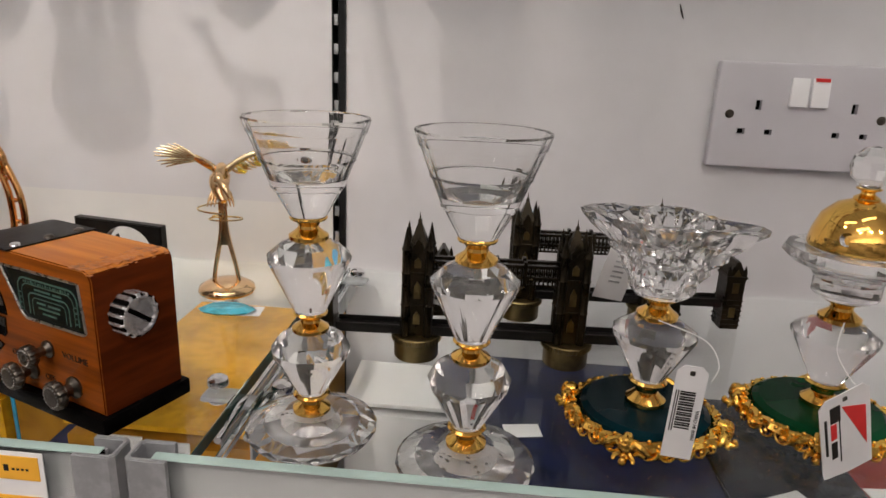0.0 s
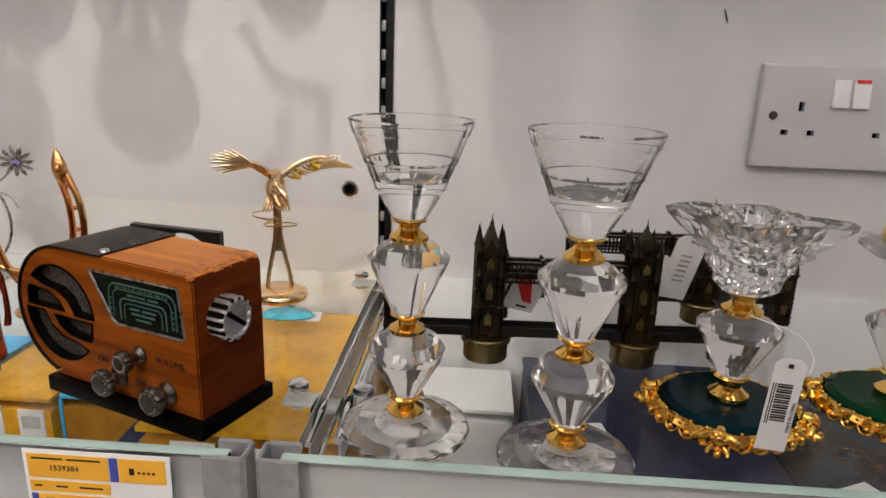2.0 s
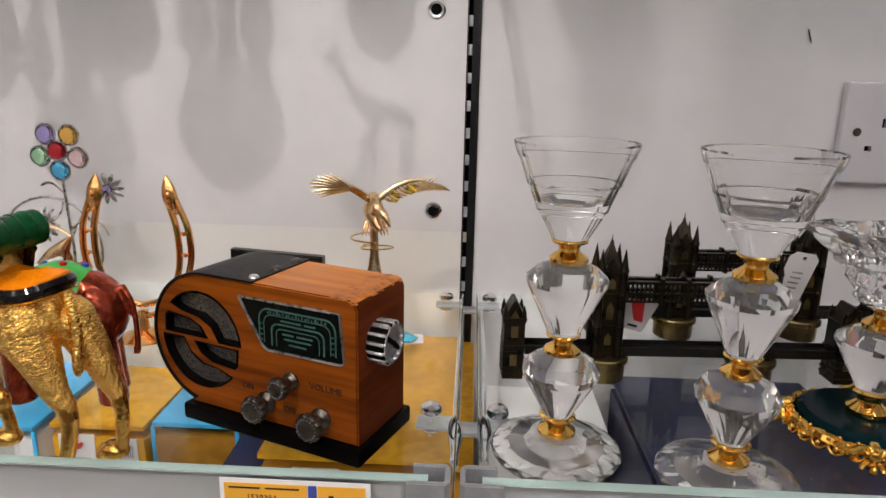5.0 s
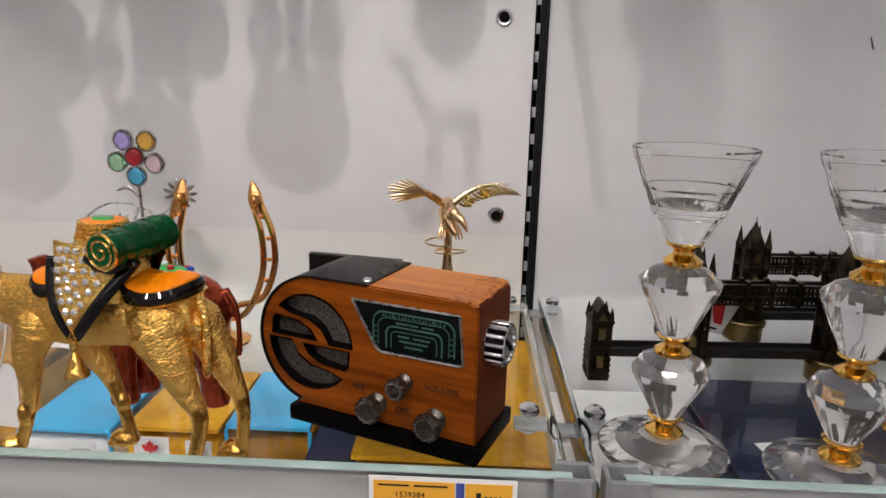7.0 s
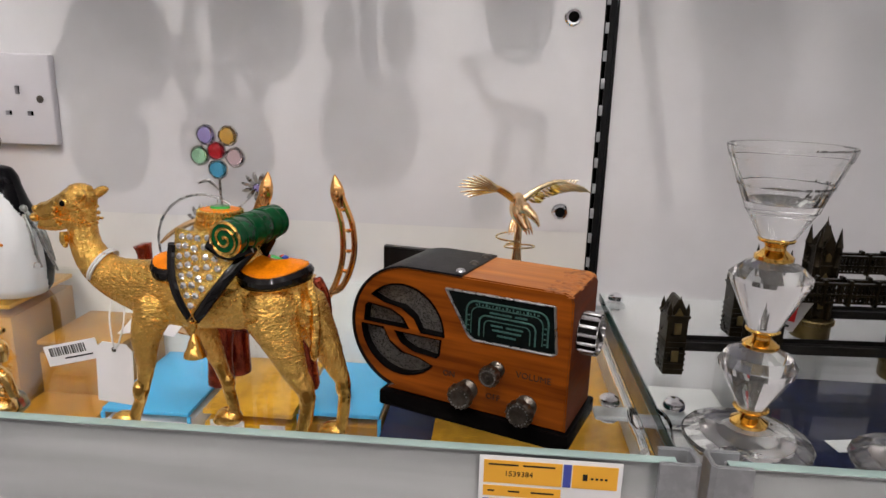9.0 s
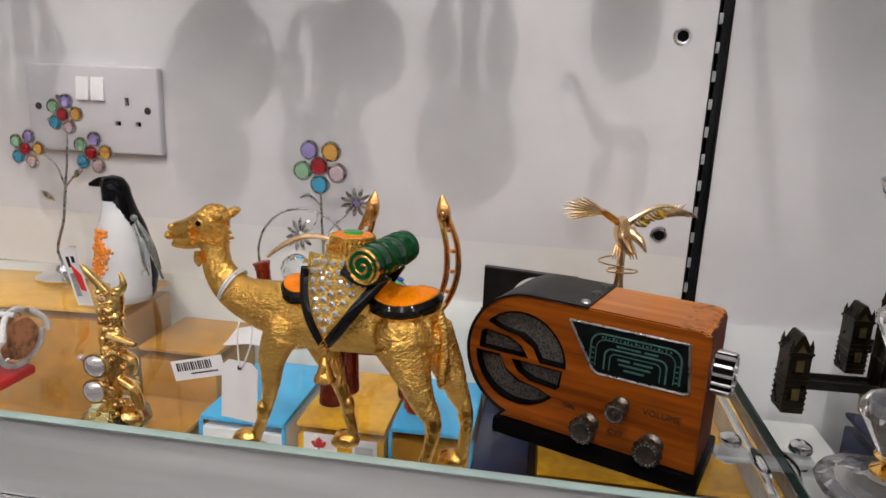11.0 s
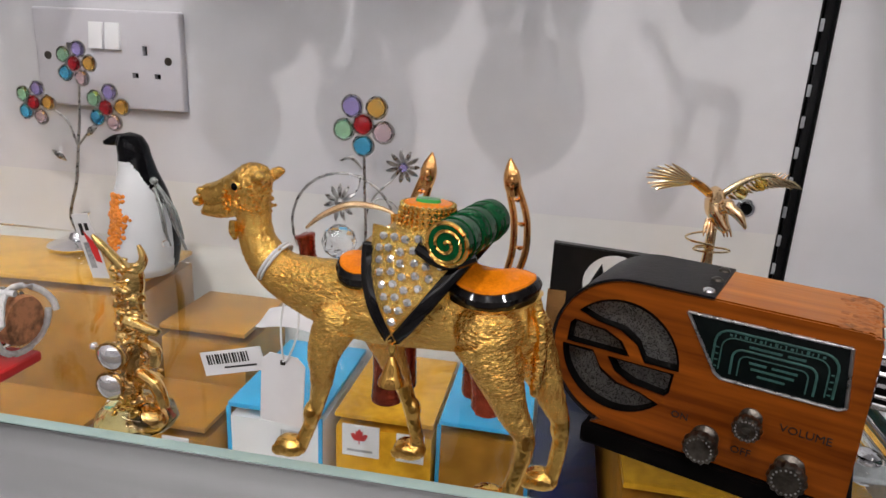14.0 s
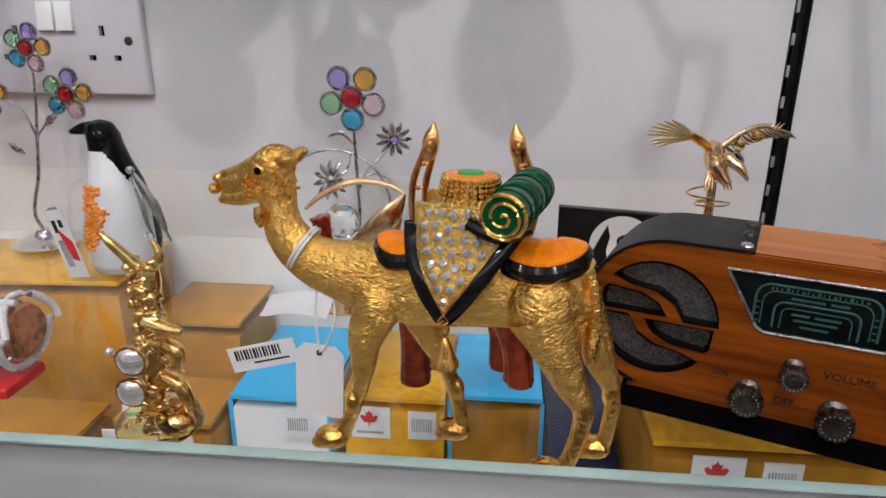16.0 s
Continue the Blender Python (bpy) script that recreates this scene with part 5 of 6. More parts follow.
    return solid("camel_figurine", b, mats, X, -303, 0, -7, "gilded camel trinket figure with jewelled saddle and green roll", "figurine", angle=28)


camel()
t = hang_tag("price_tag", -267, -302, 50, -4, 3, 22, 36, "blank white card tag on a cord at the camel's neck")
attach(solid("cord", tube([(-268, -294, 80, 0.5), (-268, -302, 66, 0.5), (-267, -303, 48, 0.5)], 6, 5), THREAD, 0, 0, 0, 0, "x", "x"), t)
attach(solid("cord", tube([(-262, -296, 80, 0.5), (-259, -304, 64, 0.5), (-264, -303, 50, 0.5), (-267, -303, 47, 0.5)], 6, 5), THREAD, 0, 0, 0, 0, "x", "x"), t)
t = hang_tag("barcode_tag", -279, -298, 45, 0, 76, 12, 32, "small white barcode tag at the camel's neck", hole=False)
for k in range(15):
    part("barcode_bar", box(-4.5, 0.5, -0.45, -0.25, -29 + 1.5 * k, -28.3 + 1.5 * k + 0.35 * (k % 3 == 0)), INK, t, soft=False)
part("print_bar", box(2.2, 3, -0.45, -0.25, -21, -4), INK, t, soft=False)


def elephant():
    b = organic([ball(-212, 0, 52, 24, 1.25, 0.8, 0.95, 3), ball(-192, 0, 50, 22.5, 1.05, 0.85, 1.0, 3), ball(-248, 0, 60, 16, 1, 0.8, 1, 3),
                 tube([(-258, 0, 62, 8), (-268, 0, 63, 6), (-276, 0, 69, 5), (-280, 0, 77, 4.6), (-281, 0, 85, 4.8), (-282, 0, 90, 6)], 12, 4),
                 tube([(-233, -8, 44, 10), (-233, -9, 20, 8), (-233, -9, 6, 8.4), (-233, -9, 1, 8.8)], 14, 4), tube([(-230, 9, 44, 10), (-228, 9, 20, 8), (-228, 9, 1, 8.6)], 14, 4),
                 tube([(-186, -8, 46, 12), (-180, -9, 22, 8.4), (-178, -9, 6, 8.4), (-178, -9, 1, 8.8)], 14, 4), tube([(-190, 9, 44, 11), (-186, 9, 20, 8), (-185, 9, 1, 8.6)], 14, 4),
                 tube([(-172, 0, 64, 3), (-165, -1, 54, 2), (-164, -1, 36, 2), (-165, -1, 26, 2.6)], 8, 3)], 1.4, 3)
    for v in b.verts:
        if v.co.z < 40 or v.co.x < -268:
            v.co += v.normal * 0.25 * math.sin(v.co.z * 2.2 + (v.co.x if v.co.x < -268 else 0))
    full = bmesh.new()
    absorb(full, b, 0)
    for s in (-1, 1):
        absorb(full, ball(-246, s * 15, 58, 12, 0.75, 0.25, 1.1), 0)
    cover = ball(-206, 0, 53, 24.8, 1.18, 0.86, 0.97, 3)
    bmesh.ops.delete(cover, geom=[v for v in cover.verts if v.co.z < 50], context="VERTS")
    absorb(full, cover, 1)
    random.seed(3)
    for k in range(46):
        a, e = random.uniform(0, 2 * math.pi), random.uniform(0.1, 1.35)
        p = Vector((-206 + 29.4 * math.cos(a) * math.cos(e), 21 * math.sin(a) * math.cos(e), 53 + 24.2 * math.sin(e)))
        absorb(full, ball(p.x, p.y, p.z, random.uniform(1.6, 3), 1, 1, 0.7, sub=1), random.choice((2, 2, 4, 5, 5)))
    rim = [(-206 + 29.4 * math.cos(k * math.pi / 20), 21.4 * math.sin(k * math.pi / 20), 51, 1.5) for k in range(41)]
    absorb(full, tube(rim, 8, 1), 2)
    for v in full.verts:
        v.co.z *= 1 + 0.12 * min(1, max(0, (v.co.x + 262) / 20))
        v.co.x += 212
    return solid("elephant_figurine", full, [COPPER, ENAMEL_LG, ENAMEL_R, ENAMEL_LG, ENAMEL_B, PENGWHITE], -212, -235, 0, 3, "copper-red elephant trinket figure with enamelled blanket", "figurine", angle=45)


elephant()


def horseshoe():
    h = thing("horseshoe_ornament", -208, -141, 0, 0, "amber gold horseshoe ornament with slotted arms", "ornament")
    for s in (-1, 1):
        arm = bmesh.new()
        for off in (-4.2, 4.2):
            pts = [(0, 0, 22 + off, 2.4), (14, 0, 26 + off, 2.4), (27 + off * 0.6, 0, 37 - off * 0.2, 2.4), (35 + off, 0, 60, 2.4), (35 + off, 0, 84, 2.4), (30 + off * 0.8, 0, 102, 2.3), (27 + off * 0.3, 0, 113, 2.6)]
            absorb(arm, tube([(s * x, y, z, r) for x, y, z, r in pts], 10, 5))
        for x, z in ((27, 37), (33, 50), (36, 66), (36, 82), (32, 98)):
            absorb(arm, tube([(s * (x - 4), 0, z, 1.2), (s * (x + 4), 0, z + 0.5, 1.2)], 8, 1))
            absorb(arm, ball(s * x, -1, z, 1.8, sub=1))
        absorb(arm, tube([(s * 29, 0, 100, 3.5), (s * 28, -0.5, 107, 5.4), (s * 27, -0.5, 114, 5.2), (s * 26, 0, 120, 3), (s * 25.5, 0, 124.5, 0.6)], 10, 4, 0.7))
        absorb(arm, ball(s * 27.6, -4, 110, 2.6, 0.8, 0.6, 1.5, sub=2))
        part("arm", arm, ROSEGOLD, h, "slotted amber gold arm with pointed tip")
    part("foot", lathe([(0, 0.2), (18, 0.2), (18.5, 2), (14, 4), (4, 8), (3, 18), (4, 22), (0, 23)], 32), ROSEGOLD, h)


horseshoe()


def stone(parent, x, y, z, r, mat):
    g = ball(x, y, z, r, 1, 0.45, 1, sub=2)
    st = part("stone", g, mat, parent, "translucent coloured glass stone", angle=15)
    c = [(x + (r + 0.6) * math.cos(k * math.pi / 12), y, z + (r + 0.6) * math.sin(k * math.pi / 12), 0.75) for k in range(25)]
    part("setting", tube(c, 6, 1), SILVER, st, "thin silver setting")


def stone_flower(parent, x, y, z, r, turn=0.0):
    stone(parent, x, y - 2, z, r * 0.98, STONES[0])
    for k in range(5):
        a = math.radians(125 - 72 * k + turn)
        stone(parent, x + 2.15 * r * math.cos(a), y, z + 2.1 * r * math.sin(a), r, STONES[1 + k])


def daisy(parent, x, y, z, r, tilt, centre):
    b = bmesh.new()
    for k in range(11):
        a = 2 * math.pi * k / 11
        absorb(b, tube([(0.2 * r * math.cos(a), 0, 0.2 * r * math.sin(a), 0.8), (0.65 * r * math.cos(a), -0.8, 0.65 * r * math.sin(a), r * 0.14), (r * math.cos(a), 0.4, r * math.sin(a), 0.7)], 8, 4, 0.5))
    M = Matrix.Translation((x, y, z)) @ Matrix.Rotation(radians(tilt), 4, "Z") @ Matrix.Rotation(radians(tilt), 4, "X")
    bmesh.ops.transform(b, matrix=M, verts=b.verts)
    f = part("daisy", b, SILVER, parent, "antique silver daisy")
    part("centre", absorb(bmesh.new(), ball(0, -1.2, 0, r * 0.28, 1, 0.6, 1), 0, M), centre, f, "violet stone centre")


def jewel_flower():
    f = thing("jewelled_flower_ornament", -305, -76, 0, 0, "silver wire ornament with a six-stone coloured glass flower", "ornament")
    part("base", lathe([(0, 0.2), (24, 0.2), (24.5, 1.5), (16, 4), (3, 6), (0, 6.4)], 32), SILVER, f)
    part("stem", tube([(2, 2, 5, 1.3), (7, 2, 40, 1.2), (6, 2, 74, 1.2), (5, 1, 110, 1.1)], 8, 6), SILVER, f, "silver stem")
    part("hoop", tube([(-12 + 43 * math.cos(math.radians(a)), 3, 50 + 43 * math.sin(math.radians(a)), 1.1) for a in range(-60, 241, 12)], 8, 1), SILVER, f, "silver wire hoop")
    part("leaf", tube([(4, 1, 98, 0.6), (-4, 0, 106, 1.6), (-14, 0, 103, 0.5)], 8, 5, 0.4), SILVER, f)
    part("twig", tube([(6, 4, 60, 0.9), (12, 10, 76, 0.9), (24, 16, 88, 0.8), (31, 19, 98, 0.7)], 8, 5), SILVER, f)
    part("twig", tube([(6, 3, 66, 0.8), (16, 8, 74, 0.8), (28, 10, 70, 0.7), (34, 10, 60, 0.6)], 8, 5), SILVER, f)
    stone_flower(f, 5, 0, 132, 7.6)
    daisy(f, 32, 18, 99, 14, 12, STONES[1])
    daisy(f, -14, 1, 70, 15, -14, SILVER)
    part("hanging_chain", tube([(2, 3, 92, 0.7), (1, 2, 84, 0.7), (-2, 1, 78, 0.7)], 6, 4), SILVER, f)


jewel_flower()


def gem_tree():
    g = thing("gem_flower_tree", -582, -44, 0, 0, "silver stem with three coloured glass flowers on a round base", "ornament")
    part("base", lathe([(0, 0.2), (26, 0.2), (27, 1.6), (20, 4.5), (9, 7), (8, 11), (6.5, 13), (0, 14)], 36), CHROME, g, "round polished silver base")
    part("stem", tube([(0, 0, 10, 1.5), (-6, 0, 28, 1.4), (4, 0, 60, 1.4), (9, 0, 90, 1.3), (14, 0, 120, 1.1), (17, 0, 150, 1.0)], 8, 6), SILVER, g, "curved silver stem")
    part("branch", tube([(9, 0, 92, 1.0), (2, 0, 112, 1.0), (-10, 0, 122, 0.9), (-22, 0, 127, 0.9)], 8, 6), SILVER, g)
    part("branch", tube([(9, 0, 92, 1.0), (22, 0, 106, 1.0), (34, 0, 118, 0.9), (44, 0, 126, 0.9)], 8, 6), SILVER, g)
    for x, z, s in ((-4, 78, -1), (20, 102, 1), (4, 24, 1)):
        part("leaf", tube([(x, 0, z, 0.6), (x + 5 * s, -2, z + 5, 3.2), (x + 12 * s, -2, z + 9, 0.6)], 8, 5, 0.3), SILVER, g)
    stone_flower(g, 17, -2, 163, 6, -50)
    stone_flower(g, -26, -3, 128, 6, -50)
    stone_flower(g, 45, -4, 128, 6.4, -48)


gem_tree()


def penguin():
    b = organic([lathe([(0, 0.2), (22, 0.5), (26, 8), (27.5, 24), (26, 46), (20, 74), (15, 90), (12.5, 103), (12, 112), (8.5, 120), (0, 123)], 32),
                 tube([(-2, 0, 113, 8), (-12, 0, 115, 5.5), (-22, 0, 112.5, 3), (-27, 0, 111.5, 1.6)], 12, 4, 0.8)], 1.7, 3)
    b.normal_update()
    for v in b.verts:
        lean = (v.co.z / 120) ** 2
        v.co.x += -4 * lean + 3 * math.sin(v.co.z / 120 * math.pi)
    for f in b.faces:
        c = f.calc_center_median()
        side = 0.83 * c.x + 0.56 * c.y
        f.material_index = 0 if side > 22 - max(0, c.z - 56) * 0.62 or c.z > 100 else 1
    full = bmesh.new()
    idx = [f.material_index for f in b.faces]
    vs = [full.verts.new(v.co) for v in b.verts]
    b.verts.index_update()
    for f, i in zip(b.faces, idx):
        nf = full.faces.new([vs[v.index] for v in f.verts])
        nf.material_index = i
    b.free()
    random.seed(11)
    for k in range(360):
        z = random.uniform(24, 72)
        a = -1.98 + random.gauss(0, 0.17) * (1.3 if z > 52 else 0.9) + 0.12 * math.sin(z * 0.16)
        r = (27.2 if z < 26 else (27.2 - (z - 26) * 0.06 if z < 46 else 26 - (z - 46) * 0.214))
        absorb(full, ball(r * math.cos(a) + 3 * math.sin(z / 120 * math.pi) - 4 * (z / 120) ** 2, r * math.sin(a), z, random.uniform(1.1, 2.4), sub=1), 2)
    for pts in ([(20, -9, 84, 1.8), (30, -10, 66, 2.6), (36, -10, 48, 2.2), (45, -10, 28, 0.6)], [(21, -12, 80, 1.6), (28, -15, 62, 2.2), (31, -16, 44, 1.8), (35, -16, 32, 0.6)],
                [(20, -7, 82, 1.8), (33, -7, 62, 2.4), (38, -7, 46, 2.0), (41, -7, 36, 0.6)]):
        absorb(full, tube(pts, 10, 5, 0.35), 3)
        absorb(full, tube([(x, y - 1.6, z, 0.5) for x, y, z, r in pts], 6, 5), 4)
    absorb(full, ball(20, -10, 85, 3.6, 1, 0.7, 1), 3)
    absorb(full, ball(33, -20, 35, 3.0, sub=2), 5)
    for v in full.verts:
        v.co.z *= 0.94
    return solid("penguin_figurine", full, [PENGBLACK, PENGWHITE, PENGORANGE, material("smoky_grey_glass", (0.34, 0.36, 0.34), 0.08, 0.6, noise_scale=80, vary=0.3, coat=0.6), SILVER, CRYSTALSOFT], -482, -92, 0, 0, "glossy black and white glass penguin with orange spots", "figurine", angle=60)


penguin()
t = hang_tag("brand_tag", -513, -124, 54, 0, -8, 15, 56, "white brand tag with red and black print on a penguin", lean=8, hole=False)
part("roof_shape", prism([(-2, -14), (6, -26), (6, -42), (1, -40)], -0.5, -0.25), RED, t, "red printed shape", soft=False)
part("print_bar", box(-4, -1, -0.5, -0.25, -18, -8), INK, t, soft=False)
part("print_bar", box(1, 4, -0.5, -0.25, -14, -8), INK, t, soft=False)
part("print_bar", box(-5, 0, -0.5, -0.25, -46, -24), GREYPRINT, t, soft=False)


def hare():
    random.seed(21)
    shapes = [tube([(-2, 0, 10, 5), (-1, 0, 24, 6), (2, 0, 40, 5), (3, 0, 56, 4.8), (4, 0, 68, 5), (5, 0, 78, 5.2), (6, 0, 84, 3.8)], 12, 4, 0.9),
              tube([(3, 0, 80, 3), (-4, -1, 88, 2.6), (-9, -2, 94, 2.2), (-13, -2, 98, 1)], 8, 4), tube([(7, 0, 82, 2.8), (11, 0, 88, 2.2), (9, 0, 95, 1)], 8, 4),
              tube([(2, -3, 58, 4), (12, -5, 56, 3), (20, -6, 55, 2)], 8, 4), tube([(6, 0, 46, 3), (15, -3, 44, 3.4), (14, -3, 36, 3)], 8, 4),
              tube([(2, 0, 30, 4), (14, -3, 26, 3.6), (18, -3, 14, 3)], 8, 4), tube([(-4, 0, 30, 2), (-12, -3, 38, 1.6), (-16, -4, 42, 1.4)], 8, 4)]
    for k in range(260):
        z = random.uniform(6, 86)
        a = random.uniform(0, 2 * math.pi)
        r = 6.2 + (5 if z < 30 else 0)
        shapes.append(ball(2 + r * math.cos(a), r * 0.85 * math.sin(a), z, random.uniform(0.8, 2.0), random.uniform(0.8, 1.6), 1, random.uniform(0.6, 1.3), sub=2))
    b = organic(shapes, 0.5, 1)
    full = bmesh.new()
    absorb(full, b, 0)
    absorb(full, lathe([(0, 0.2), (17, 0.2), (20, 3), (18.5, 8), (12, 13), (0, 15)], 14), 1)
    absorb(full, ball(10, -4, 7, 8, 1.2, 1, 0.9, sub=2), 0)
    for sx, sz in ((-4, 41), (-6, 25)):
        absorb(full, lathe([(0, 3.4), (3.2, 3.4), (6.4, 1.2), (6.4, -3)], 10, cap=False), 2, Matrix.Translation((sx, -9, sz)) @ Matrix.Rotation(radians(90), 4, "X") @ Matrix.Rotation(0.3, 4, "Z"))
        absorb(full, tube([(sx + 6.9 * math.cos(k * math.pi / 10), -9, sz + 6.9 * math.sin(k * math.pi / 10), 0.9) for k in range(21)], 6, 1), 0)
    absorb(full, ball(-16, -5, 43, 2.2, sub=1), 2)
    return solid("hare_figurine", full, [CHAMPAGNE, clear("yellow_crystal", (1.0, 0.86, 0.35), 1.55), GEMCLEAR], -347, -300, 0, 0, "gilded long-eared hare figure with two clear stones", "figurine", angle=50)


hare()
solid("paper_slip", box(-12, 10, -9, 9, 0.2, 0.6), PAPER, -362, -284, 0, 30, "white paper slip under a gold figure", "paper", soft=False)


def eagle():
    full = bmesh.new()
    body = organic([tube([(0, 8, 104, 4), (0, 3, 100, 7), (-1, -4, 92, 8), (1, -10, 84, 5), (4, -14, 79, 3)], 12, 4),
                    tube([(2, -16, 96, 4), (6, -22, 92, 3.4), (10, -26, 84, 1)], 10, 4), ball(1, -14, 97, 5.4)], 1.0, 2)
    absorb(full, body, 0)
    # raised wing, seen from its tips: an enamelled arm and a fan of long feathers
    absorb(full, tube([(-4, 2, 101, 3.4), (-12, 2, 106, 3.2), (-22, 2, 111, 2.8)], 10, 4, 0.6), 0)
    absorb(full, tube([(-7, -0.6, 103, 1.8), (-14, -0.8, 107, 2.4), (-21, -0.6, 110.5, 1.6)], 8, 4, 0.5), 3)
    for k in range(9):
        a = math.radians(128 + 9.5 * k)
        ln = 27 + 6 * math.sin(k * 0.4)
        x1, z1 = -20 + ln * math.cos(a) * 1.15, 110 + ln * math.sin(a) * 0.55 - 1.5 * (k > 5)
        absorb(full, tube([(-18, 2, 109, 1.0), ((x1 - 19) / 2, 2 + 0.3 * k, (z1 + 109.5) / 2 + 0.8, 1.5), (x1, 3 + 0.4 * k, z1, 0.4)], 8, 3, 0.35), 1)
    # spread wing: an arched upper edge with two yellow stones and trailing feathers
    arch = [(4, 2, 101, 3.2), (22, 2, 112, 2.4), (42, 3, 116, 1.8), (62, 4, 107, 0.5)]
    absorb(full, tube(arch, 10, 6, 0.6), 1)
    for k in range(14):
        q = k / 13
        x0, z0 = 8 + 46 * q, 103 + 28 * q - 17.5 * q * q
        absorb(full, tube([(x0, 2.6, z0, 0.8), (x0 + 5 + 4 * q, 3.2, z0 - 3 - 3 * q * (1 - q), 1.4), (x0 + 11 + 6 * q, 4, z0 - 5 - 2 * q, 0.3)], 8, 3, 0.35), 1 if k % 2 else 0)
        if k > 4:
            absorb(full, tube([(x0 - 1, 2.4, z0 + 0.8, 0.7), (x0 + 1.5, 2.4, z0 + 3.2, 0.5), (x0 + 3.4, 2.6, z0 + 4.4, 0.2)], 6, 2, 0.5), 0)
    for x, z in ((19, 103.5), (34, 110)):
        absorb(full, lathe([(0, 2.4), (2.6, 2.2), (4.8, 0.6), (4.8, -1)], 10, cap=False), 2, Matrix.Translation((x, 0, z)) @ Matrix.Rotation(radians(90), 4, "X"))
    for s in (-1, 1):
        for tx in (4, 6.5, 9):
            absorb(full, tube([(s * (tx * 0.6 + 1), -4, 85, 1.5), (s * tx, -7, 79, 1.1), (s * (tx + 1), -9, 74, 0.4)], 8, 3), 0)
    ringpts = [(-9 + 10 * math.cos(a * math.pi / 10), -2 + 5 * math.sin(a * math.pi / 10), 76 - a * 0.5, 0.8) for a in range(26)]
    absorb(full, tube(ringpts, 6, 1), 1)
    ringpts = [(2 + 13 * math.cos(a * math.pi / 10), 7 * math.sin(a * math.pi / 10), 62, 0.8) for a in range(21)]
    absorb(full, tube(ringpts, 6, 1), 1)
    for s in (-1, 1):
        absorb(full, tube([(0, 0, 80, 1.8), (s * 2.5, 0, 50, 2), (s * 8, 0, 22, 1.8), (s * 10, 0, 8, 1.8)], 8, 4), 0)
    absorb(full, prism([(-3, 78), (3, 78), (4, 40), (-4, 40)], -1, 1), 1)
    absorb(full, lathe([(0, 0.2), (22, 0.2), (23, 2), (22, 5), (17, 8), (10, 9.5), (0, 10)], 36), 0)
    for v in full.verts:
        if v.co.z > 98:
            v.co.x *= 0.88
    return solid("eagle_figurine", full, [PALEGOLD, material("pale_gold_plate", (1.0, 0.78, 0.48), 0.16, 1.0, vary=0.1), YELLOWGEM, STONES[2]], -42, -84, 0, 14, "gilded spread-winged eagle on a pole with yellow stones", "figurine", angle=50)


eagle()

# crystal stand behind the camel
rg = thing("crystal_leaf_stand", -291, -150, 0, 0, "pale rose-gold leaf stand holding a crystal ball", "ornament")
part("base", lathe([(0, 0.2), (17, 0.2), (17.5, 1.6), (12, 3), (3.4, 6), (2.8, 14), (5, 18), (3, 24), (2, 40), (0, 41)], 36), PALEGOLD, rg)
part("crystal", ball(-1, -4, 62, 12, sub=2), CRYSTAL, rg, "clear crystal ball", soft=False)
part("leaf", tube([(-2, 0, 40, 1), (16, -2, 52, 7), (30, -2, 66, 7.5), (40, 0, 80, 0.8)], 10, 6, 0.25), PALEGOLD, rg, "rose-gold leaf")
part("leaf", tube([(10, 4, 40, 1), (24, 4, 48, 6), (32, 4, 62, 5), (30, 4, 74, 0.8)], 10, 6, 0.25), PALEGOLD, rg, "rose-gold leaf")
part("hook", tube([(-26, 0, 68, 1), (-14, 0, 78, 2), (6, 0, 87, 2.4), (28, 0, 86, 1.6), (40, 0, 80, 0.8)], 8, 6), PALEGOLD, rg)
b = bmesh.new()
rows = [[b.verts.new((x, y, 6 + 5 * math.sin((x + 345) / 44 * 3.0) * 0.8 + (y + 160) * 0.25)) for y in (-172, -164, -156, -148)] for x in range(-346, -300, 5)]
for p, q in zip(rows, rows[1:]):
    for i in range(3):
        b.faces.new((p[i], p[i + 1], q[i + 1], q[i]))
res = bmesh.ops.extrude_face_region(b, geom=list(b.faces))
bmesh.ops.translate(b, vec=(0, 0, 0.4), verts=[g for g in res["geom"] if isinstance(g, bmesh.types.BMVert)])
for v in b.verts:
    v.co.z -= 4
    v.co.z = max(v.co.z, 0.3)
bmesh.ops.recalc_face_normals(b, faces=b.faces)
solid("curled_tag", b, PAPER, 0, 0, 0, 0, "curled white paper tag lying on the glass", "price tag")

# dark frame behind the radio
fr = thing("bronze_frame", -110, -112, 0, -6, "blackened frame ornament with a round opening", "ornament")
hole = [(4 + 22 * math.cos(2 * math.pi * k / 32), 38 + 22 * math.sin(2 * math.pi * k / 32)) for k in range(32)]
part("frame", cut(prism([(-40, 0.2), (34, 0.2), (34, 62), (-40, 64)], -4, 4, 0.8), [prism(hole, -10, 10)]), BRONZEDARK, fr, soft=True)
part("crescent", prism([(-16, 30), (-10, 44), (-6, 52), (-4, 44), (-6, 34), (-4, 22), (-14, 22)], -2, 2, 0.4), BRONZEDARK, fr)
part("scroll", tube([(8, 0, 20, 1.4), (12, 0, 34, 1.4), (8, 0, 44, 1.4), (2, 0, 42, 1.2), (3, 0, 36, 1)], 8, 6), BRONZEDARK, fr)
part("gold_edge", box(-41, -28, -5, -4.2, 0.4, 30), ROSEGOLD, fr)

# blue stone pendant lying on the glass
pd = thing("blue_stone_pendant", -24, -128, 0.3, 6, "flat turquoise stone pendant on a white card", "pendant")
part("card", box(-10, 26, -7, 11, 0, 0.6), PAPER, pd, soft=False)
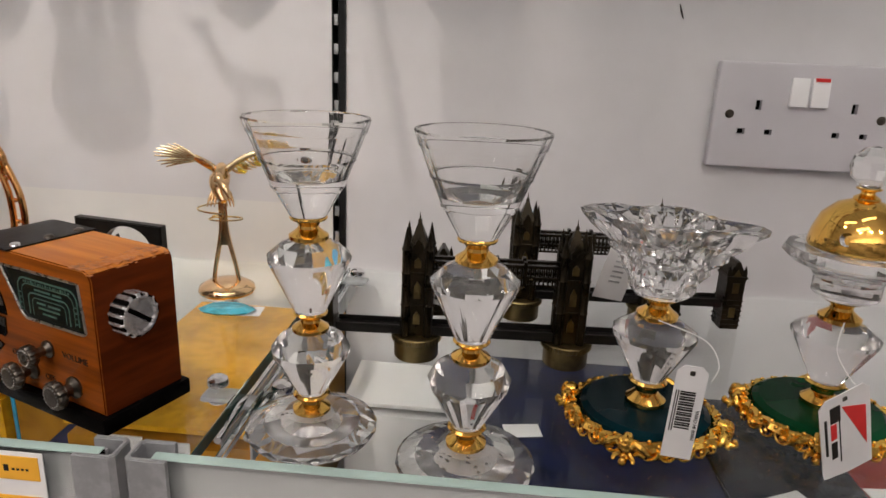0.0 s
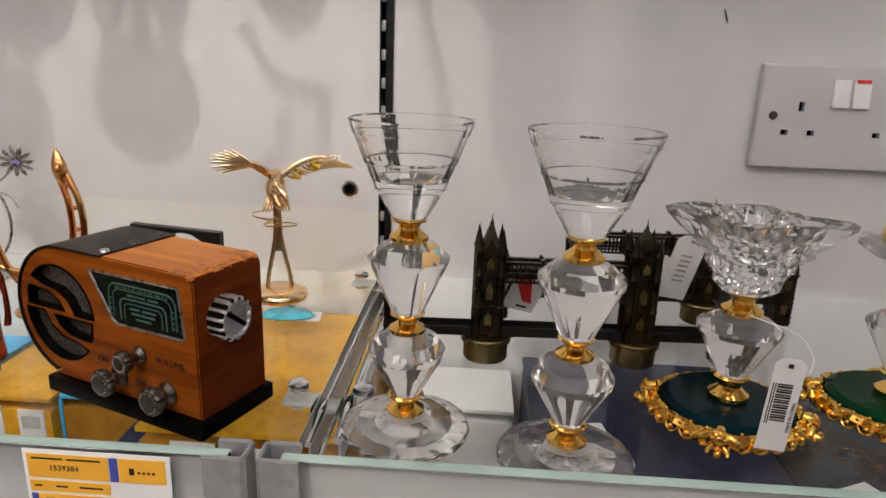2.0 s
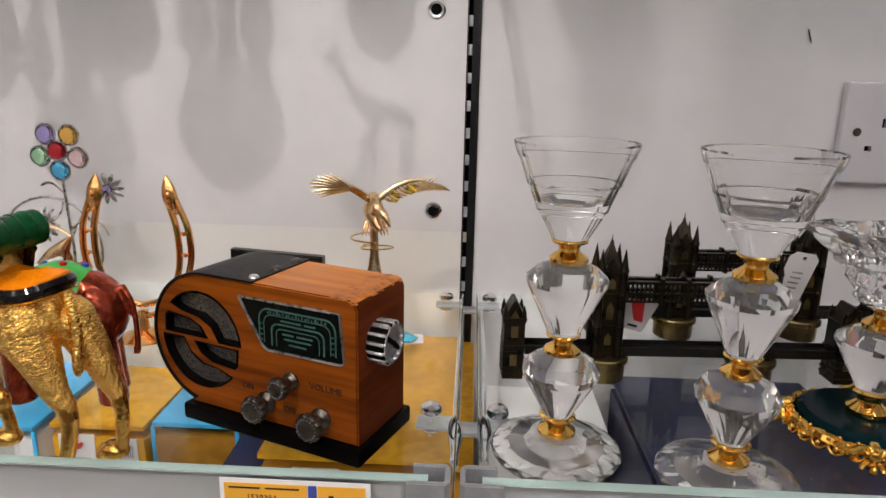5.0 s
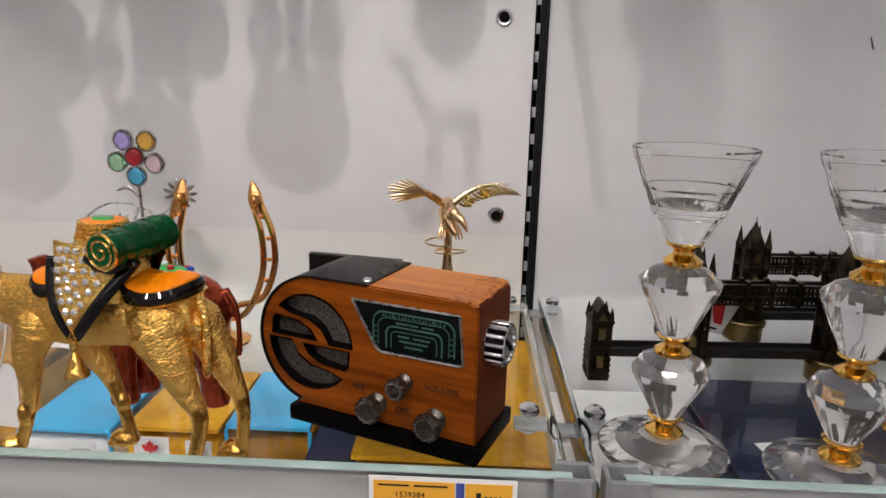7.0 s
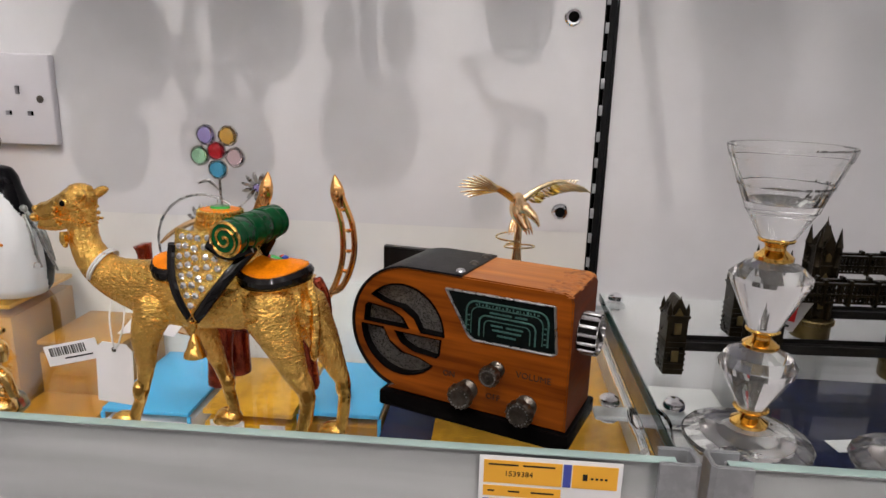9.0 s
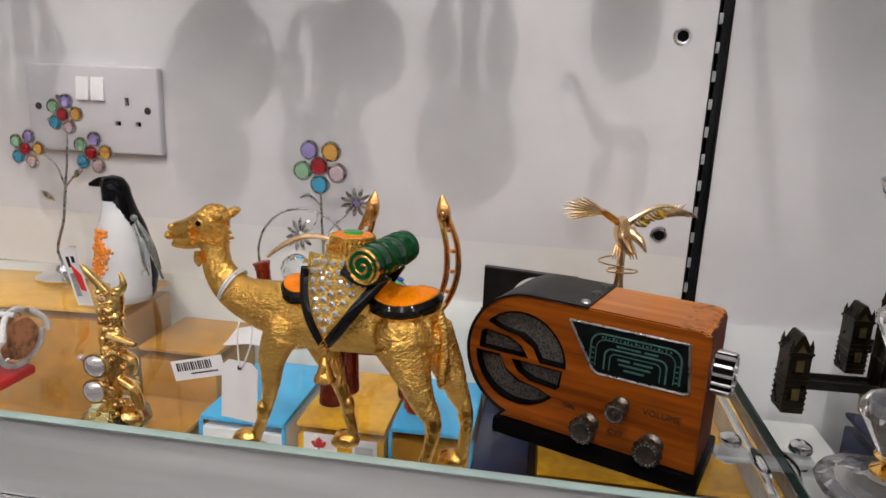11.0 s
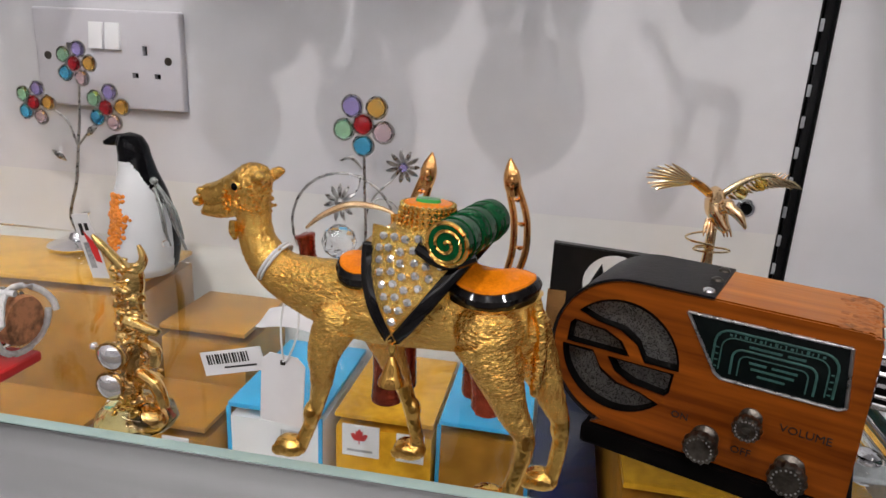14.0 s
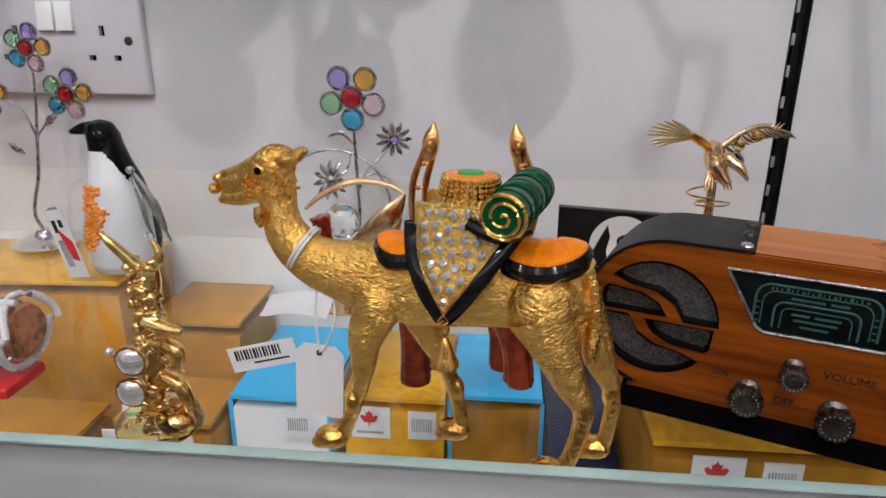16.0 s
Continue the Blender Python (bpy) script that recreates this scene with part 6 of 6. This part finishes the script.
part("stone", faceted([(0, 0.7), (11, 0.7), (13, 2.4), (9, 5.5), (0, 6)], 10), BLUEGEM, pd, "turquoise glass stone", soft=False).matrix_basis = Matrix.Diagonal((1.7, 0.85, 1, 1))
part("ring", tube([(-2 + 7 * math.cos(k * math.pi / 8), 12 + 7 * math.sin(k * math.pi / 8), 2, 1.1) for k in range(17)], 8, 1), SILVER, pd)

# corked bottle lying on a small red stand
bt = thing("corked_bottle", -432, -300, 49, 0, "small clear bottle with a cork and white cord", "bottle")
def laid(bm):
    bmesh.ops.rotate(bm, cent=(0, 0, 0), matrix=Matrix.Rotation(radians(90), 3, "Y"), verts=bm.verts)
    return bm
part("glass", laid(lathe([(0, -96), (20, -96), (23, -92), (23, -28), (18, -14), (14, -4), (14, 12), (15.5, 13), (15.5, 17), (13, 17.5), (11.5, 16), (11.5, -4), (16, -16), (20.5, -28), (20.5, -90), (0, -92)], 40)), CRYSTALSOFT, bt, "clear glass")
part("cork", laid(lathe([(0, 3), (11.2, 3), (11.4, 17), (13, 26), (12, 28), (0, 28)], 28)), CORK, bt, "brown cork")
part("cord", tube([(24 + 7 * math.cos(a * math.pi / 12) ** 2 * (1 if a < 12 else 0.3), 17.2 * math.cos(a * math.pi / 12), 17.2 * math.sin(a * math.pi / 12), 1.7) for a in range(25)], 8, 1), ROPE, bt, "white cotton cord")
part("cord", tube([(30, -6, 16.4, 1.6), (14, -8, 17.4, 1.6), (-6, -8, 19, 1.6), (-22, -8, 22, 1.5)], 8, 5), ROPE, bt, "white cotton cord")
st = thing("bottle_stand", -462, -300, 0, 0, "small red painted stand under a bottle", "stand")
part("cradle", box(-44, 52, -14, 14, 20, 25.8, 2, 3), RED, st)
part("foot", box(-44, -30, -14, 14, 0.2, 19.9, 2, 2), RED, st)


# ---- unseen things on the upper shelf, added for their shadows on the wall ----
LAMP_X, LAMP_Y, LAMP_Z = -300, -1000, 1350


def behind_lamp(bottom):
    """How far along the lamp's ray to the wall a foot on the upper glass stands, if its shadow ends at that height."""
    return (LAMP_Z - 335.2) / (LAMP_Z - bottom)


def upper_thing(name, wx, bottom, label, category, group=""):
    f = behind_lamp(bottom)
    return thing(name, LAMP_X + (wx - LAMP_X) * f, LAMP_Y * (1 - f), 335.2, 0, label, category, group), f


def flat(bm, k=0.3):
    bmesh.ops.scale(bm, vec=(1, k, 1), verts=bm.verts)
    return bm


# Unseen stand-in, flattened so that its shadow comes out round.
def lobed_caster(wx, bottom, r, tall, shoulder, neck, handles):
    v, f = upper_thing("lobed_shadow_caster", wx, bottom, "unseen flat brown shape cut to cast a lobed wall shadow", "vase", "vases on the upper shelf")
    r, tall, neck = r * f, tall * f, neck * f
    s = shoulder * f
    prof = [(0, 0), (r * 0.35, tall * 0.02), (r * 0.7, tall * 0.13), (r * 0.93, tall * 0.33), (r, tall * 0.52), (r * 0.93, tall * 0.74), (s, tall * 0.97), (s * 0.8, tall), (neck, tall * 1.01),
            (neck * 0.9, tall * 1.9), (neck * 1.5, tall * 2.1), (0, tall * 2.1)]
    part("body", flat(lathe(prof, 40)), TERRACOTTA, v)
    for side, dx in handles:
        x = dx * f
        part("handle", tube([(x * 0.9, 0, tall * 0.92, 6 * f), (x, 0, tall * 1.08, 7.5 * f), (x, 0, tall * 1.3, 16 * f), (x * 0.98, 0, tall * 1.52, 15 * f), (x * 0.92, 0, tall * 1.75, 7 * f), (x * 0.7, 0, tall * 2.0, 6 * f), (neck * 0.6 * side, 0, tall * 2.05, 5 * f)], 16, 6, 0.4), TERRACOTTA, v)


lobed_caster(-184, 95, 50, 101, 37, 9, ((-1, -28), (1, 28)))
lobed_caster(-322, 83, 48, 88, 28, 13, ((-1, -36), (1, 32)))
lobed_caster(-441, 81, 43, 82, 25, 16, ((-1, -34),))
lobed_caster(-640, 92, 45, 90, 28, 12, ((-1, -32), (1, 32)))


# Unseen stand-in for a rounded shadow on the wall.
def tapered_caster(wx, bottom, r, tall, foot):
    v, f = upper_thing("tapered_caster", wx, bottom, "unseen brown rounded shape added to cast a wall shadow", "vase", "vases on the upper shelf")
    r, tall, foot = r * f, tall * f, foot * f
    part("body", flat(lathe([(0, 0), (foot, 0.2), (r * 0.72, tall * 0.12), (r * 0.94, tall * 0.3), (r, tall * 0.5), (r * 0.9, tall * 0.75), (r * 0.55, tall * 0.95), (r * 0.5, tall), (0, tall * 0.98)], 40), 0.4), TERRACOTTA, v)


tapered_caster(-283, 194, 41, 80, 12)
tapered_caster(-424, 166, 54, 105, 18)
tapered_caster(-48, 213, 31, 90, 10)
tapered_caster(295, 102, 47, 170, 14)
tapered_caster(158, 90, 36, 190, 14)
tapered_caster(139, 218, 38, 90, 10)
tapered_caster(-71, 65, 17, 40, 10)
tapered_caster(480, 100, 46, 160, 14)

# standing camel figure
cm, f = upper_thing("camel_statuette", -45, 103, "brown wooden camel figure on the upper glass", "figurine")
shape = organic([tube([(-55 * f, 0, 105 * f, 5 * f), (-45 * f, 0, 107 * f, 7 * f), (-36 * f, 0, 101 * f, 5 * f)], 10, 4, 0.7),
                 tube([(-40 * f, 0, 103 * f, 5 * f), (-33 * f, 0, 86 * f, 5 * f), (-24 * f, 0, 72 * f, 7 * f), (-10 * f, 0, 60 * f, 10 * f)], 12, 4, 0.7),
                 tube([(-16 * f, 0, 60 * f, 8 * f), (4 * f, 0, 63 * f, 9 * f), (24 * f, 0, 56 * f, 8 * f)], 14, 4, 0.6)]
                + [tube([(x * f, y, 46 * f, 6 * f), (x * f, y, 22 * f, 3.4 * f), (x * f, y, 1, 3.4 * f)], 10, 3) for x, y in ((-20, -6), (-8, 6), (16, -6), (27, 6))], 1.6, 3)
part("carving", shape, TERRACOTTA, cm)

# unseen slanted rod on the upper shelf, added for a band of shadow
rod, f = upper_thing("leaning_caster", 96, 90, "unseen brown rod added to cast a slanted wall shadow", "stick")
part("shaft", tube([(0, 0, 4, 7 * f), (-16 * f, 0, 80 * f, 7 * f), (-44 * f, 0, 210 * f, 6 * f)], 12, 4), TERRACOTTA, rod)
